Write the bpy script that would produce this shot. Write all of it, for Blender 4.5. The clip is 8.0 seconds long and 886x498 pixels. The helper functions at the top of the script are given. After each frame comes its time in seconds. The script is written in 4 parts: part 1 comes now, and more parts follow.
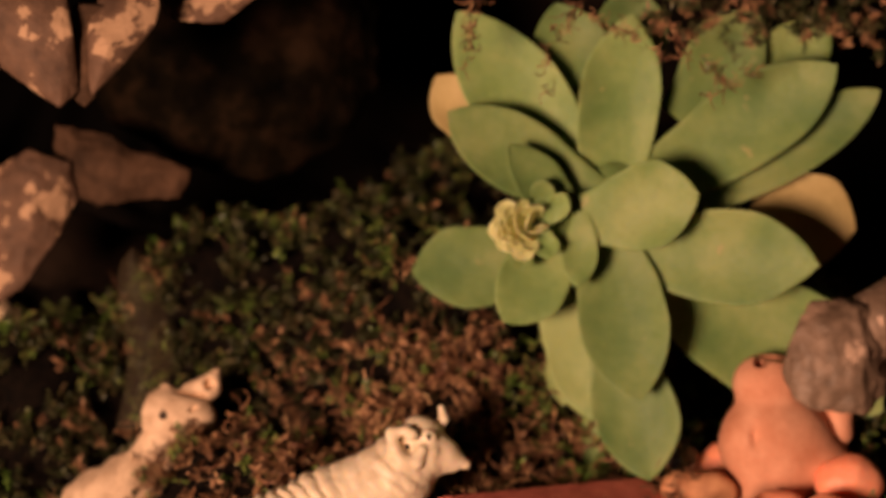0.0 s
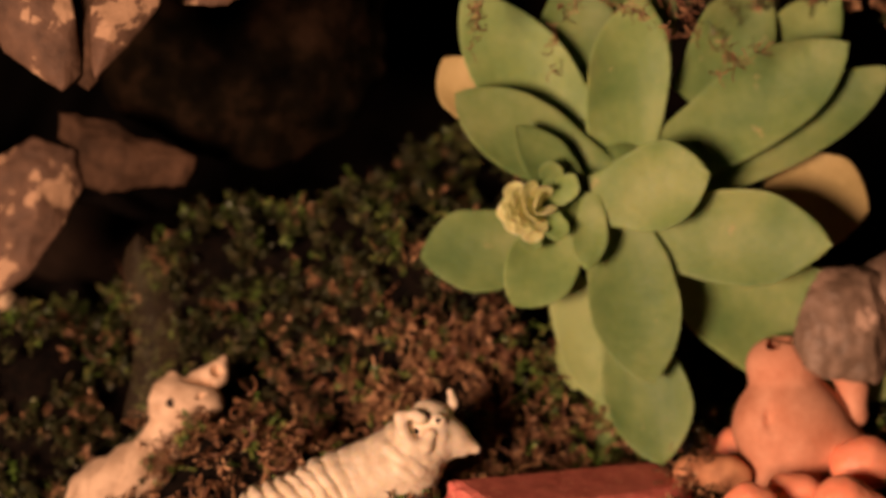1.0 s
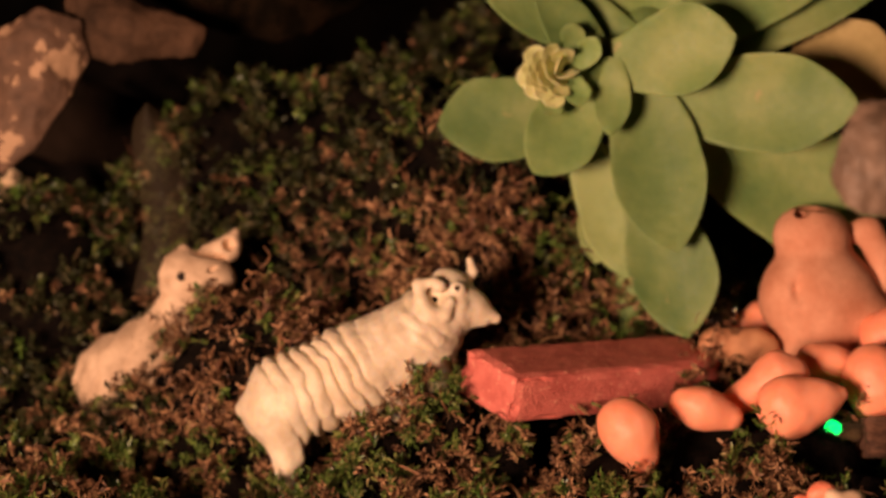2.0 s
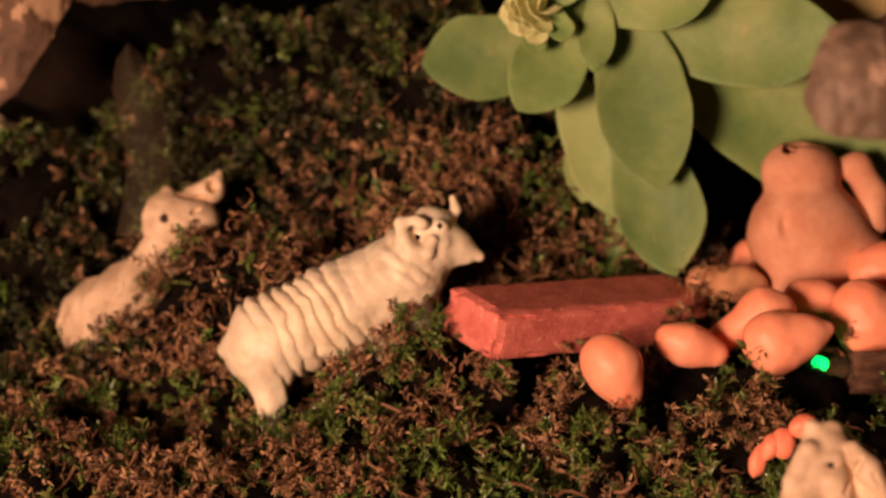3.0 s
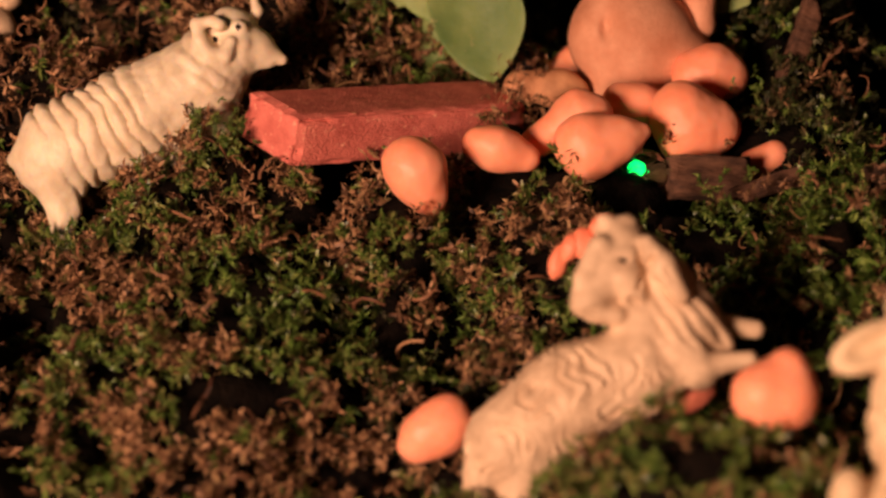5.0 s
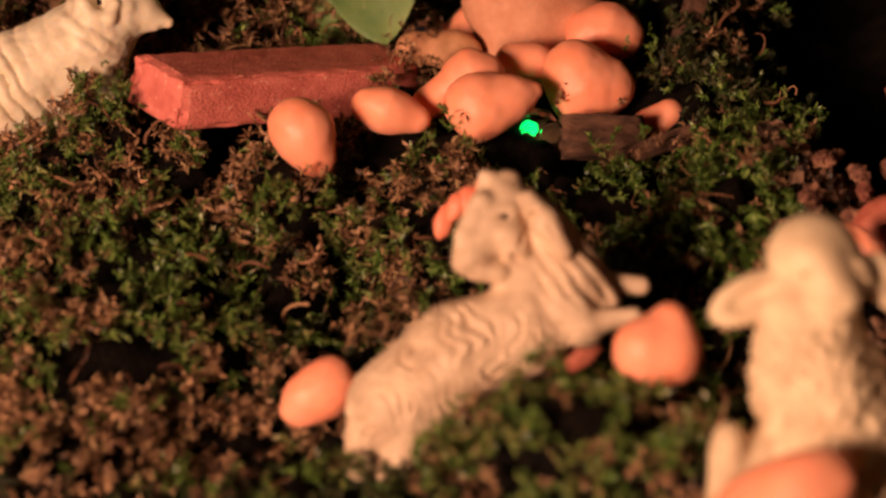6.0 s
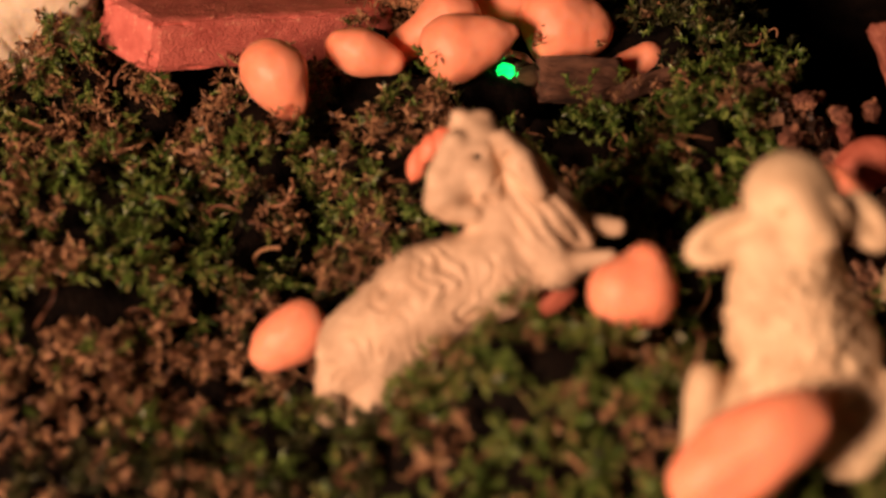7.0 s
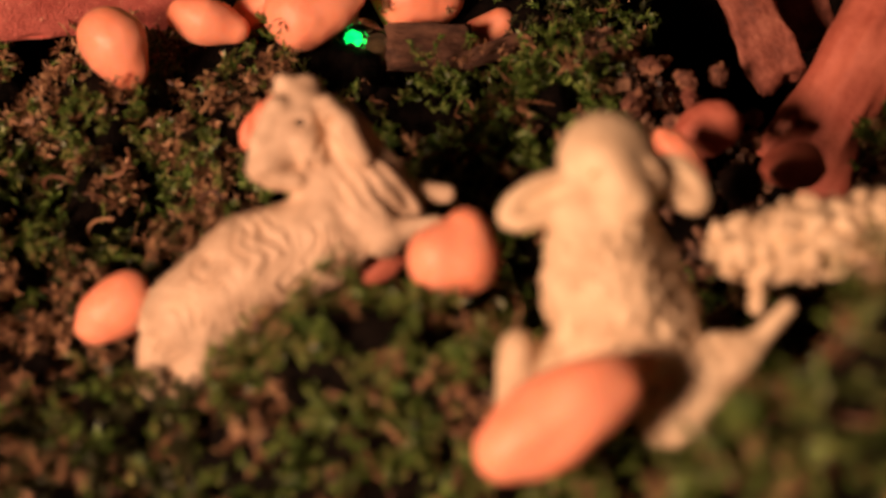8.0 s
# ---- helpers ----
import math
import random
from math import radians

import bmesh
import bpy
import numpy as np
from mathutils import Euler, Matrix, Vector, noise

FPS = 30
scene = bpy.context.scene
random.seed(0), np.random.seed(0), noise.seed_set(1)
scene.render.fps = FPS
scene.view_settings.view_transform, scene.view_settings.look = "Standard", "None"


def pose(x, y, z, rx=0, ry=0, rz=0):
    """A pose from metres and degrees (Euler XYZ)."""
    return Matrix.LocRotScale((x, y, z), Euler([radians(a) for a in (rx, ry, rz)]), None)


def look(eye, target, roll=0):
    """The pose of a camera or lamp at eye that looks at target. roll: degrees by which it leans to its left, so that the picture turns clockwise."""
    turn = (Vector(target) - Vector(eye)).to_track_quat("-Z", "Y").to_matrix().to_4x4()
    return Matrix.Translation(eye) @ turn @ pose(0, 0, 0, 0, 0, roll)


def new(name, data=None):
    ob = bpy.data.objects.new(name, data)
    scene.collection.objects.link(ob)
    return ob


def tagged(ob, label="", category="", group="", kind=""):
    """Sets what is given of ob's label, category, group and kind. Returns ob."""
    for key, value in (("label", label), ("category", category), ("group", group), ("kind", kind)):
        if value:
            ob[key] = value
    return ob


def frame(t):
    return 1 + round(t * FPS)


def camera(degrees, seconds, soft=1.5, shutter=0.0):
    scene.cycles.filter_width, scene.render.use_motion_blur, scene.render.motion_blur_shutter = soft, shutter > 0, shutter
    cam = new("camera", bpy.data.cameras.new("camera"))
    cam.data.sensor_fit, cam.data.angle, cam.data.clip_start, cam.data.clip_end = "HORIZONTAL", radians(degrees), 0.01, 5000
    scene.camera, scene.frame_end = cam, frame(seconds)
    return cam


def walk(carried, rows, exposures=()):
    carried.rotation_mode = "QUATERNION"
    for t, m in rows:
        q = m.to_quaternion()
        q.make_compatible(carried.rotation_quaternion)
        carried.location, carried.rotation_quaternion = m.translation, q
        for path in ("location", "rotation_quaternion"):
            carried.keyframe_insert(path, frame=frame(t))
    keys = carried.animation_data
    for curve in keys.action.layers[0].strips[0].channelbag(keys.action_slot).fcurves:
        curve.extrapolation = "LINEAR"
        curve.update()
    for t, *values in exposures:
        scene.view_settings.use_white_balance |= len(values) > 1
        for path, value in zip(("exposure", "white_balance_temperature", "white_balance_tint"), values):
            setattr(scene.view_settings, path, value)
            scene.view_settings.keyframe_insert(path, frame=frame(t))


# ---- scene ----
# ---- camera and its way ----
cam = camera(22, 8.0, soft=2.6)
cam.data.dof.use_dof = True
cam.data.dof.focus_distance = 0.498
cam.data.dof.aperture_fstop = 11.8
walk(cam, [
    (0.0, look((-0.0189, -0.4739, 0.2700), (-0.0113, -0.0094, 0.0851), 1.76)),
    (0.5, look((-0.0177, -0.4737, 0.2643), (-0.0125, -0.0082, 0.0819), 1.45)),
    (1.0, look((-0.0155, -0.4717, 0.2589), (-0.0125, -0.0055, 0.0782), 1.05)),
    (1.5, look((-0.0184, -0.4678, 0.2440), (-0.0147, -0.0002, 0.0669), 1.13)),
    (1.8, look((-0.0186, -0.4664, 0.2380), (-0.0155, -0.0011, 0.0551), 0.98)),
    (2.0, look((-0.0189, -0.4650, 0.2317), (-0.0164, -0.0020, 0.0429), 0.83)),
    (2.2, look((-0.0180, -0.4639, 0.2293), (-0.0162, -0.0021, 0.0377), 0.72)),
    (3.3, look((-0.0032, -0.4633, 0.2206), (-0.0078, -0.0041, 0.0227), -0.03)),
    (3.5, look((0.0000, -0.4616, 0.2196), (0.0000, -0.0048, 0.0163), 0.00)),
    (4.0, look((0.0070, -0.4573, 0.2133), (0.0134, -0.0022, 0.0064), 0.34)),
    (4.5, look((0.0145, -0.4516, 0.2042), (0.0233, -0.0001, -0.0105), 0.37)),
    (5.8, look((0.0332, -0.4451, 0.1913), (0.0497, 0.0049, -0.0298), 0.27)),
    (6.0, look((0.0352, -0.4440, 0.1895), (0.0560, 0.0040, -0.0315), 0.26)),
    (6.5, look((0.0380, -0.4406, 0.1845), (0.0601, 0.0050, -0.0413), 0.30)),
    (7.0, look((0.0386, -0.4391, 0.1826), (0.0615, 0.0052, -0.0456), 0.38)),
    (7.2, look((0.0417, -0.4388, 0.1827), (0.0615, 0.0112, -0.0500), 0.30)),
    (7.5, look((0.0508, -0.4380, 0.1829), (0.0728, 0.0049, -0.0481), 0.13)),
    (8.0, look((0.0631, -0.4346, 0.1759), (0.0938, 0.0079, -0.0548), 0.35)),
])

# ---- light: one warm lamp low on the left, a dim warm room ----
scene.view_settings.exposure = 0.0
world = bpy.data.worlds.new("room_gloom")
scene.world = world
world.use_nodes = True
world.node_tree.nodes["Background"].inputs[0].default_value = (1.0, 0.55, 0.30, 1)
world.node_tree.nodes["Background"].inputs[1].default_value = 0.02
lamp_data = bpy.data.lights.new("lamp", "AREA")
lamp_data.shape, lamp_data.size = "DISK", 0.20
lamp_data.energy, lamp_data.color = 11.0, (1.0, 0.585, 0.39)
lamp = new("lamp", lamp_data)
lamp.matrix_world = look((-0.395, -0.68, 0.235), (0.0, 0.0, 0.02))

# ---- small tools ----
MID, BACK, FRONT = (-24.0, 0.0, 0.0), (-21.7, 1.7, -0.9), (-27.5, 0.3, -4.0)


def posed(place, lean=MID):
    """A pose at a place, leaning back by the given degrees."""
    return pose(*place, *lean)


def mesh_from(name, verts, faces, materials, smooth=True, index=None):
    me = bpy.data.meshes.new(name)
    verts, faces = np.asarray(verts, np.float32), np.asarray(faces, np.int32)
    n, k = len(faces), faces.shape[1]
    me.vertices.add(len(verts))
    me.vertices.foreach_set("co", verts.ravel())
    me.loops.add(n * k)
    me.loops.foreach_set("vertex_index", faces.ravel())
    me.polygons.add(n)
    me.polygons.foreach_set("loop_start", np.arange(0, n * k, k, dtype=np.int32))
    me.polygons.foreach_set("use_smooth", np.full(n, smooth))
    for m in materials:
        me.materials.append(m)
    if index is not None:
        me.polygons.foreach_set("material_index", np.asarray(index, np.int32))
    me.update(calc_edges=True)
    me.validate()
    return me


def thing(name, label, category, place=(0, 0, 0), lean=(0, 0, 0), group=""):
    """An empty at a thing's base, to carry its parts."""
    return at(tagged(new(name), label, category, group), pose(*place, *lean))


def at(ob, m):
    ob.matrix_basis = m
    return ob


def part(name, me, parent, label=""):
    ob = new(name, me)
    ob.parent = parent
    return tagged(ob, label)


def lattice(i, j, k, seed):
    h = (i * 374761393 + j * 668265263 + k * 1274126177 + seed * 362437) & 0xFFFFFFFF
    h = ((h ^ (h >> 13)) * 1103515245) & 0xFFFFFFFF
    return ((h ^ (h >> 16)) & 0xFFFF) / 65535.0


def grain(x, y, z, seed=0):
    """Smooth value noise from 0 to 1 over arrays."""
    x, y, z = np.broadcast_arrays(np.asarray(x, float), np.asarray(y, float), np.asarray(z, float))
    xi, yi, zi = (np.floor(v).astype(np.int64) for v in (x, y, z))
    fx, fy, fz = x - xi, y - yi, z - zi
    fx, fy, fz = (f * f * (3 - 2 * f) for f in (fx, fy, fz))
    out = 0
    for a in (0, 1):
        for b in (0, 1):
            for c in (0, 1):
                w = (fx if a else 1 - fx) * (fy if b else 1 - fy) * (fz if c else 1 - fz)
                out = out + w * lattice(xi + a, yi + b, zi + c, seed)
    return out


def surface_nets(f, low, cell):
    """A closed quad mesh round the cells where the field f is negative."""
    s = f < 0
    nx, ny, nz = f.shape
    corner = [(a, b, c) for a in (0, 1) for b in (0, 1) for c in (0, 1)]

    def at_corner(v, q):
        a, b, c = q
        return v[a:nx - 1 + a, b:ny - 1 + b, c:nz - 1 + c]

    count = sum(at_corner(s, q).astype(np.int8) for q in corner)
    live = (count > 0) & (count < 8)
    cells = np.argwhere(live)
    total, hits = np.zeros((len(cells), 3)), np.zeros((len(cells), 1))
    for p in corner:
        for axis in range(3):
            if p[axis]:
                continue
            q = tuple(1 if n == axis else p[n] for n in range(3))
            u, v = at_corner(f, p)[live], at_corner(f, q)[live]
            cross = (u < 0) != (v < 0)
            step = np.where(cross, u / np.where(u == v, 1, u - v), 0)
            point = np.tile(np.array(p, float), (len(cells), 1))
            point[:, axis] += step
            total += point * cross[:, None]
            hits += cross[:, None]
    verts = (cells + total / np.maximum(hits, 1)) * cell + low
    number = np.full(live.shape, -1, np.int64)
    number[live] = np.arange(len(cells))
    faces = []
    for axis in range(3):
        b, c = (axis + 1) % 3, (axis + 2) % 3
        first = [slice(None)] * 3
        second = [slice(None)] * 3
        first[axis], second[axis] = slice(0, -1), slice(1, None)
        edge = np.argwhere(s[tuple(first)] != s[tuple(second)])
        edge = edge[(edge[:, b] > 0) & (edge[:, c] > 0) & (edge[:, b] < f.shape[b] - 1) & (edge[:, c] < f.shape[c] - 1)]
        quad = []
        for db, dc in ((-1, -1), (0, -1), (0, 0), (-1, 0)):
            e = edge.copy()
            e[:, b] += db
            e[:, c] += dc
            quad.append(number[tuple(e.T)])
        quad = np.stack(quad, 1)
        inside = s[tuple(edge.T)]
        quad[~inside] = quad[~inside][:, ::-1]
        faces.append(quad)
    return verts, np.concatenate(faces)


def rod(p, r, q, s):
    """A round bar from p to q, with radii r and s."""
    return ("rod", np.array(p, float), r, np.array(q, float), s)


def egg(c, radii, turn=0.0):
    """An ellipsoid, turned in its upright plane by degrees."""
    return ("egg", np.array(c, float), np.array(radii, float), radians(turn))


def bare(shape, x, y, z):
    if shape[0] == "rod":
        _, p, r, q, s = shape
        d = q - p
        t = np.clip(((x - p[0]) * d[0] + (y - p[1]) * d[1] + (z - p[2]) * d[2]) / max(d @ d, 1e-9), 0, 1)
        return np.sqrt((x - p[0] - t * d[0]) ** 2 + (y - p[1] - t * d[1]) ** 2 + (z - p[2] - t * d[2]) ** 2) - (r + (s - r) * t)
    _, c, radii, turn = shape
    u, v, w = x - c[0], y - c[1], z - c[2]
    u, w = u * math.cos(turn) + w * math.sin(turn), w * math.cos(turn) - u * math.sin(turn)
    k = np.sqrt((u / radii[0]) ** 2 + (v / radii[1]) ** 2 + (w / radii[2]) ** 2)
    g = np.sqrt((u / radii[0] ** 2) ** 2 + (v / radii[1] ** 2) ** 2 + (w / radii[2] ** 2) ** 2)
    return k * (k - 1) / np.maximum(g, 1e-9)


def knobs(x, y, z, size, seed=0):
    """Rounded lumps packed close together: 1 in the middle of a lump, 0 in the creases between."""
    x, y, z = x / size, y / size, z / size
    xi, yi, zi = (np.floor(v).astype(np.int64) for v in (x, y, z))
    first = np.full(x.shape, 9.0)
    second = first.copy()
    for a in (-1, 0, 1):
        for b in (-1, 0, 1):
            for c in (-1, 0, 1):
                i, j, k = xi + a, yi + b, zi + c
                d = np.sqrt((i + lattice(i, j, k, seed) - x) ** 2 + (j + lattice(i, j, k, seed + 1) - y) ** 2 + (k + lattice(i, j, k, seed + 2) - z) ** 2)
                second = np.minimum(second, np.maximum(first, d))
                first = np.minimum(first, d)
    return np.sqrt(np.clip((second - first) * 1.6, 0, 1))


def sculpt(name, unit, shapes, materials, cell=5.0, blend=10.0, relief=None, cut=(), dots=(), fine=(), fine_blend=2.5):
    """A mesh modelled like clay from rods and eggs that flow together; unit is the size of one drawing unit in metres.
    The fine shapes are laid on with a tighter seam, after the relief of the rest."""
    ends = []
    for sh in (*shapes, *fine):
        if sh[0] == "rod":
            ends += [sh[1] - sh[2], sh[1] + sh[2], sh[3] - sh[4], sh[3] + sh[4]]
        else:
            ends += [sh[1] - max(sh[2]), sh[1] + max(sh[2])]
    low, high = np.min(ends, 0) - blend - 2.5 * cell, np.max(ends, 0) + blend + 2.5 * cell
    axes = [np.arange(low[n], high[n], cell) for n in range(3)]
    x, y, z = np.meshgrid(*axes, indexing="ij")

    def joined(group, seam):
        total = 0
        for sh in group:
            total = total + np.exp(-np.clip(bare(sh, x, y, z) / seam, -60, 60))
        return -seam * np.log(total)

    f = joined(shapes, blend)
    if relief is not None:
        near = np.abs(f) < 45
        f[near] -= relief(x[near], y[near], z[near])
    if fine:
        g = joined(fine, fine_blend)
        f = -fine_blend * np.log(np.exp(-np.clip(f / fine_blend, -60, 60)) + np.exp(-np.clip(g / fine_blend, -60, 60)))
    for sh in cut:
        f = np.maximum(f, -bare(sh, x, y, z))
    verts, faces = surface_nets(f, low, cell)
    index = None
    if dots:
        mid = verts[faces].mean(1)
        index = np.zeros(len(faces), int)
        for c, r in dots:
            index[np.linalg.norm(mid - np.array(c), axis=1) < r] = 1
    return mesh_from(name, verts * unit, faces, materials, True, index)


# ---- materials ----
def surface(name, colours, size, rough=0.7, bump=0.2, bump_size=None, spec=0.4, fleck=None, fleck_size=0.0, island=0.0, stretch=(1, 1, 1),
            through_light=0.0, whole=0.0, spread=(0.35, 0.65), mixed=0.0, depth=0.0012):
    """A procedural surface: colours blended by grain of the given size in metres, finer grain as relief, optional flecks."""
    m = bpy.data.materials.new(name)
    m.use_nodes = True
    nt = m.node_tree
    nodes, link = nt.nodes, nt.links.new
    b = nodes["Principled BSDF"]
    where = nodes.new("ShaderNodeTexCoord")
    scaled = nodes.new("ShaderNodeMapping")
    scaled.inputs["Scale"].default_value = stretch
    link(where.outputs["Object"], scaled.inputs["Vector"])
    n = nodes.new("ShaderNodeTexNoise")
    n.inputs["Scale"].default_value, n.inputs["Detail"].default_value, n.inputs["Roughness"].default_value = 1 / size, 5, 0.6
    link(scaled.outputs[0], n.inputs["Vector"])
    ramp = nodes.new("ShaderNodeValToRGB")
    ramp.color_ramp.elements[0].position, ramp.color_ramp.elements[1].position = spread
    ramp.color_ramp.elements[0].color, ramp.color_ramp.elements[1].color = (*colours[0], 1), (*colours[-1], 1)
    for k, c in enumerate(colours[1:-1]):
        ramp.color_ramp.elements.new(spread[0] + (spread[1] - spread[0]) * (k + 1) / (len(colours) - 1)).color = (*c, 1)
    if mixed:
        blend = nodes.new("ShaderNodeMix")
        blend.inputs[0].default_value = mixed
        link(n.outputs[0], blend.inputs[2])
        link(nodes.new("ShaderNodeNewGeometry").outputs["Random Per Island"], blend.inputs[3])
        link(blend.outputs[0], ramp.inputs[0])
    else:
        link(n.outputs[0], ramp.inputs[0])
    out = ramp.outputs[0]
    if fleck:
        v = nodes.new("ShaderNodeTexNoise")
        v.inputs["Scale"].default_value, v.inputs["Detail"].default_value, v.inputs["Roughness"].default_value = 1 / fleck_size, 6, 0.62
        link(scaled.outputs[0], v.inputs["Vector"])
        r2 = nodes.new("ShaderNodeValToRGB")
        r2.color_ramp.elements[0].position, r2.color_ramp.elements[1].position = fleck[1], fleck[1] + 0.06 if fleck_size < 0.009 else fleck[1] + 0.02
        link(v.outputs[0], r2.inputs[0])
        mix = nodes.new("ShaderNodeMix")
        mix.data_type = "RGBA"
        link(r2.outputs[0], mix.inputs[0])
        link(out, mix.inputs[6])
        mix.inputs[7].default_value = (*fleck[0], 1)
        out = mix.outputs[2]
    if island or whole:
        hue = nodes.new("ShaderNodeHueSaturation")
        if island:
            rnd = nodes.new("ShaderNodeNewGeometry").outputs["Random Per Island"]
        else:
            rnd = nodes.new("ShaderNodeObjectInfo").outputs["Random"]
        span = nodes.new("ShaderNodeMapRange")
        amount = island or whole
        span.inputs[3].default_value, span.inputs[4].default_value = 1 - amount, 1 + amount
        link(rnd, span.inputs[0])
        link(span.outputs[0], hue.inputs["Value"])
        link(out, hue.inputs["Color"])
        out = hue.outputs[0]
    link(out, b.inputs["Base Color"])
    b.inputs["Specular IOR Level"].default_value = spec
    rr = nodes.new("ShaderNodeMapRange")
    rr.inputs[3].default_value, rr.inputs[4].default_value = max(rough - 0.12, 0.05), min(rough + 0.12, 1)
    fine = nodes.new("ShaderNodeTexNoise")
    fine.inputs["Scale"].default_value, fine.inputs["Detail"].default_value = 1 / (bump_size or size / 5), 4
    link(scaled.outputs[0], fine.inputs["Vector"])
    link(fine.outputs[0], rr.inputs[0])
    link(rr.outputs[0], b.inputs["Roughness"])
    if bump:
        bp = nodes.new("ShaderNodeBump")
        bp.inputs["Strength"].default_value, bp.inputs["Distance"].default_value = bump, (bump_size or size / 5) * 0.6
        link(fine.outputs[0], bp.inputs["Height"])
        link(bp.outputs[0], b.inputs["Normal"])
    if through_light:
        b.inputs["Subsurface Weight"].default_value = through_light
        b.inputs["Subsurface Radius"].default_value = (1.0, 0.6, 0.25)
        b.inputs["Subsurface Scale"].default_value = depth
    return m


CREAM = surface("cream_resin", [(0.66, 0.54, 0.385), (0.82, 0.71, 0.535)], 0.006, 0.5, 0.15, 0.0006, through_light=0.25)
BEIGE = surface("beige_plaster", [(0.50, 0.345, 0.225), (0.73, 0.535, 0.365)], 0.005, 0.65, 0.25, 0.0005)
PALE = surface("pale_plaster", [(0.58, 0.42, 0.26), (0.82, 0.64, 0.42)], 0.006, 0.65, 0.25, 0.0005)
# Paint for eyes and dark parts; also painted shade in small holes.
INK = surface("dark_paint_and_shade", [(0.012, 0.008, 0.006), (0.03, 0.02, 0.015)], 0.002, 0.8, 0.0, spec=0.1)
BRICK = surface("brick_clay", [(0.55, 0.125, 0.10), (0.77, 0.215, 0.17)], 0.006, 0.75, 0.95, 0.0006, fleck=((0.88, 0.40, 0.28), 0.61), fleck_size=0.0014)
CLAY = surface("terracotta", [(0.55, 0.23, 0.13), (0.74, 0.37, 0.235)], 0.010, 0.75, 0.35, 0.0008, fleck=((0.34, 0.13, 0.075), 0.70), fleck_size=0.004)
ORANGE = surface("orange_paint", [(1.0, 0.325, 0.185), (1.0, 0.405, 0.255)], 0.010, 0.46, 0.05, 0.0018, spec=0.35, whole=0.06, fleck=((0.30, 0.10, 0.05), 0.79), fleck_size=0.0022, through_light=0.3, depth=0.002)
DULL = surface("worn_orange_stone", [(0.50, 0.22, 0.11), (0.66, 0.33, 0.17)], 0.006, 0.7, 0.3, 0.0008)
RED = surface("red_clay", [(0.40, 0.095, 0.06), (0.56, 0.165, 0.105)], 0.008, 0.7, 0.4, 0.001)
REDBARK = surface("red_bark", [(0.11, 0.03, 0.02), (0.26, 0.08, 0.052), (0.40, 0.15, 0.10)], 0.005, 0.75, 0.7, 0.001, spread=(0.3, 0.7))
CRUMB = surface("clay_crumb", [(0.07, 0.028, 0.018), (0.20, 0.08, 0.05), (0.46, 0.23, 0.13)], 0.004, 0.8, 0.5, 0.0008)
GRIT = surface("soil_grit", [(0.03, 0.016, 0.010), (0.10, 0.05, 0.03), (0.22, 0.11, 0.065), (0.42, 0.24, 0.15)], 0.004, 0.6, 0.3, 0.0006, mixed=0.75, spread=(0.2, 0.85))
SALMON = surface("salmon_paint", [(0.80, 0.20, 0.11), (0.90, 0.29, 0.17)], 0.006, 0.5, 0.2, 0.001)
BARK = surface("dark_bark", [(0.045, 0.020, 0.012), (0.14, 0.065, 0.038)], 0.003, 0.85, 0.8, 0.0008, stretch=(0.5, 1, 1.6))
# Near-black colour carries the shade of the gaps between the tufts.
SOIL = surface("shade_black_soil", [(0.0015, 0.001, 0.0007), (0.007, 0.004, 0.0024)], 0.003, 0.95, 0.8, 0.0012, spec=0.1)
ROCK = surface("mottled_stone", [(0.06, 0.034, 0.021), (0.13, 0.073, 0.045), (0.21, 0.12, 0.072)], 0.010, 0.75, 0.6, 0.0012, fleck=((0.44, 0.28, 0.17), 0.535), fleck_size=0.0105, spread=(0.3, 0.68))
# Near-black tones put the shade behind the moss into the stone colour.
SHADEROCK = surface("shade_dark_stone", [(0.0010, 0.0007, 0.0003), (0.005, 0.0034, 0.0015), (0.020, 0.011, 0.006)], 0.014, 0.8, 0.7, 0.0016, spec=0.03)
CAVE = surface("shade_black_stone", [(0.004, 0.003, 0.002), (0.015, 0.009, 0.006)], 0.02, 0.9, 0.4, 0.002, spec=0.05)
BROWNROCK = surface("brown_stone", [(0.03, 0.017, 0.010), (0.10, 0.055, 0.032)], 0.010, 0.85, 0.5, 0.0015, spec=0.15)
GREY = surface("grey_stone", [(0.10, 0.065, 0.042), (0.25, 0.165, 0.115)], 0.007, 0.6, 0.4, 0.0015, fleck=((0.50, 0.34, 0.25), 0.60), fleck_size=0.009)
MOSS = surface("green_moss", [(0.024, 0.056, 0.009), (0.085, 0.150, 0.025), (0.15, 0.185, 0.045), (0.27, 0.18, 0.08)], 0.006, 0.38, 0.0, spec=0.4, island=0.22, mixed=0.35, spread=(0.25, 0.75))
FRESH = surface("fresh_moss", [(0.022, 0.055, 0.008), (0.085, 0.155, 0.024), (0.23, 0.285, 0.075)], 0.006, 0.35, 0.0, spec=0.4, island=0.22, mixed=0.4, spread=(0.25, 0.75))
# Darker set of moss tones; carries the shade of the bank and hollows.
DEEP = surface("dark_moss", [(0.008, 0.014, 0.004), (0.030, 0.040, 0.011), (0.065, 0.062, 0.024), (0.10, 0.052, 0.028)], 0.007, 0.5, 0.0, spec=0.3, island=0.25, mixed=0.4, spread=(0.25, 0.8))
DRY = surface("brown_moss", [(0.06, 0.028, 0.014), (0.20, 0.095, 0.046), (0.40, 0.22, 0.115), (0.12, 0.11, 0.035)], 0.006, 0.6, 0.0, island=0.28, mixed=0.4, spread=(0.25, 0.8))
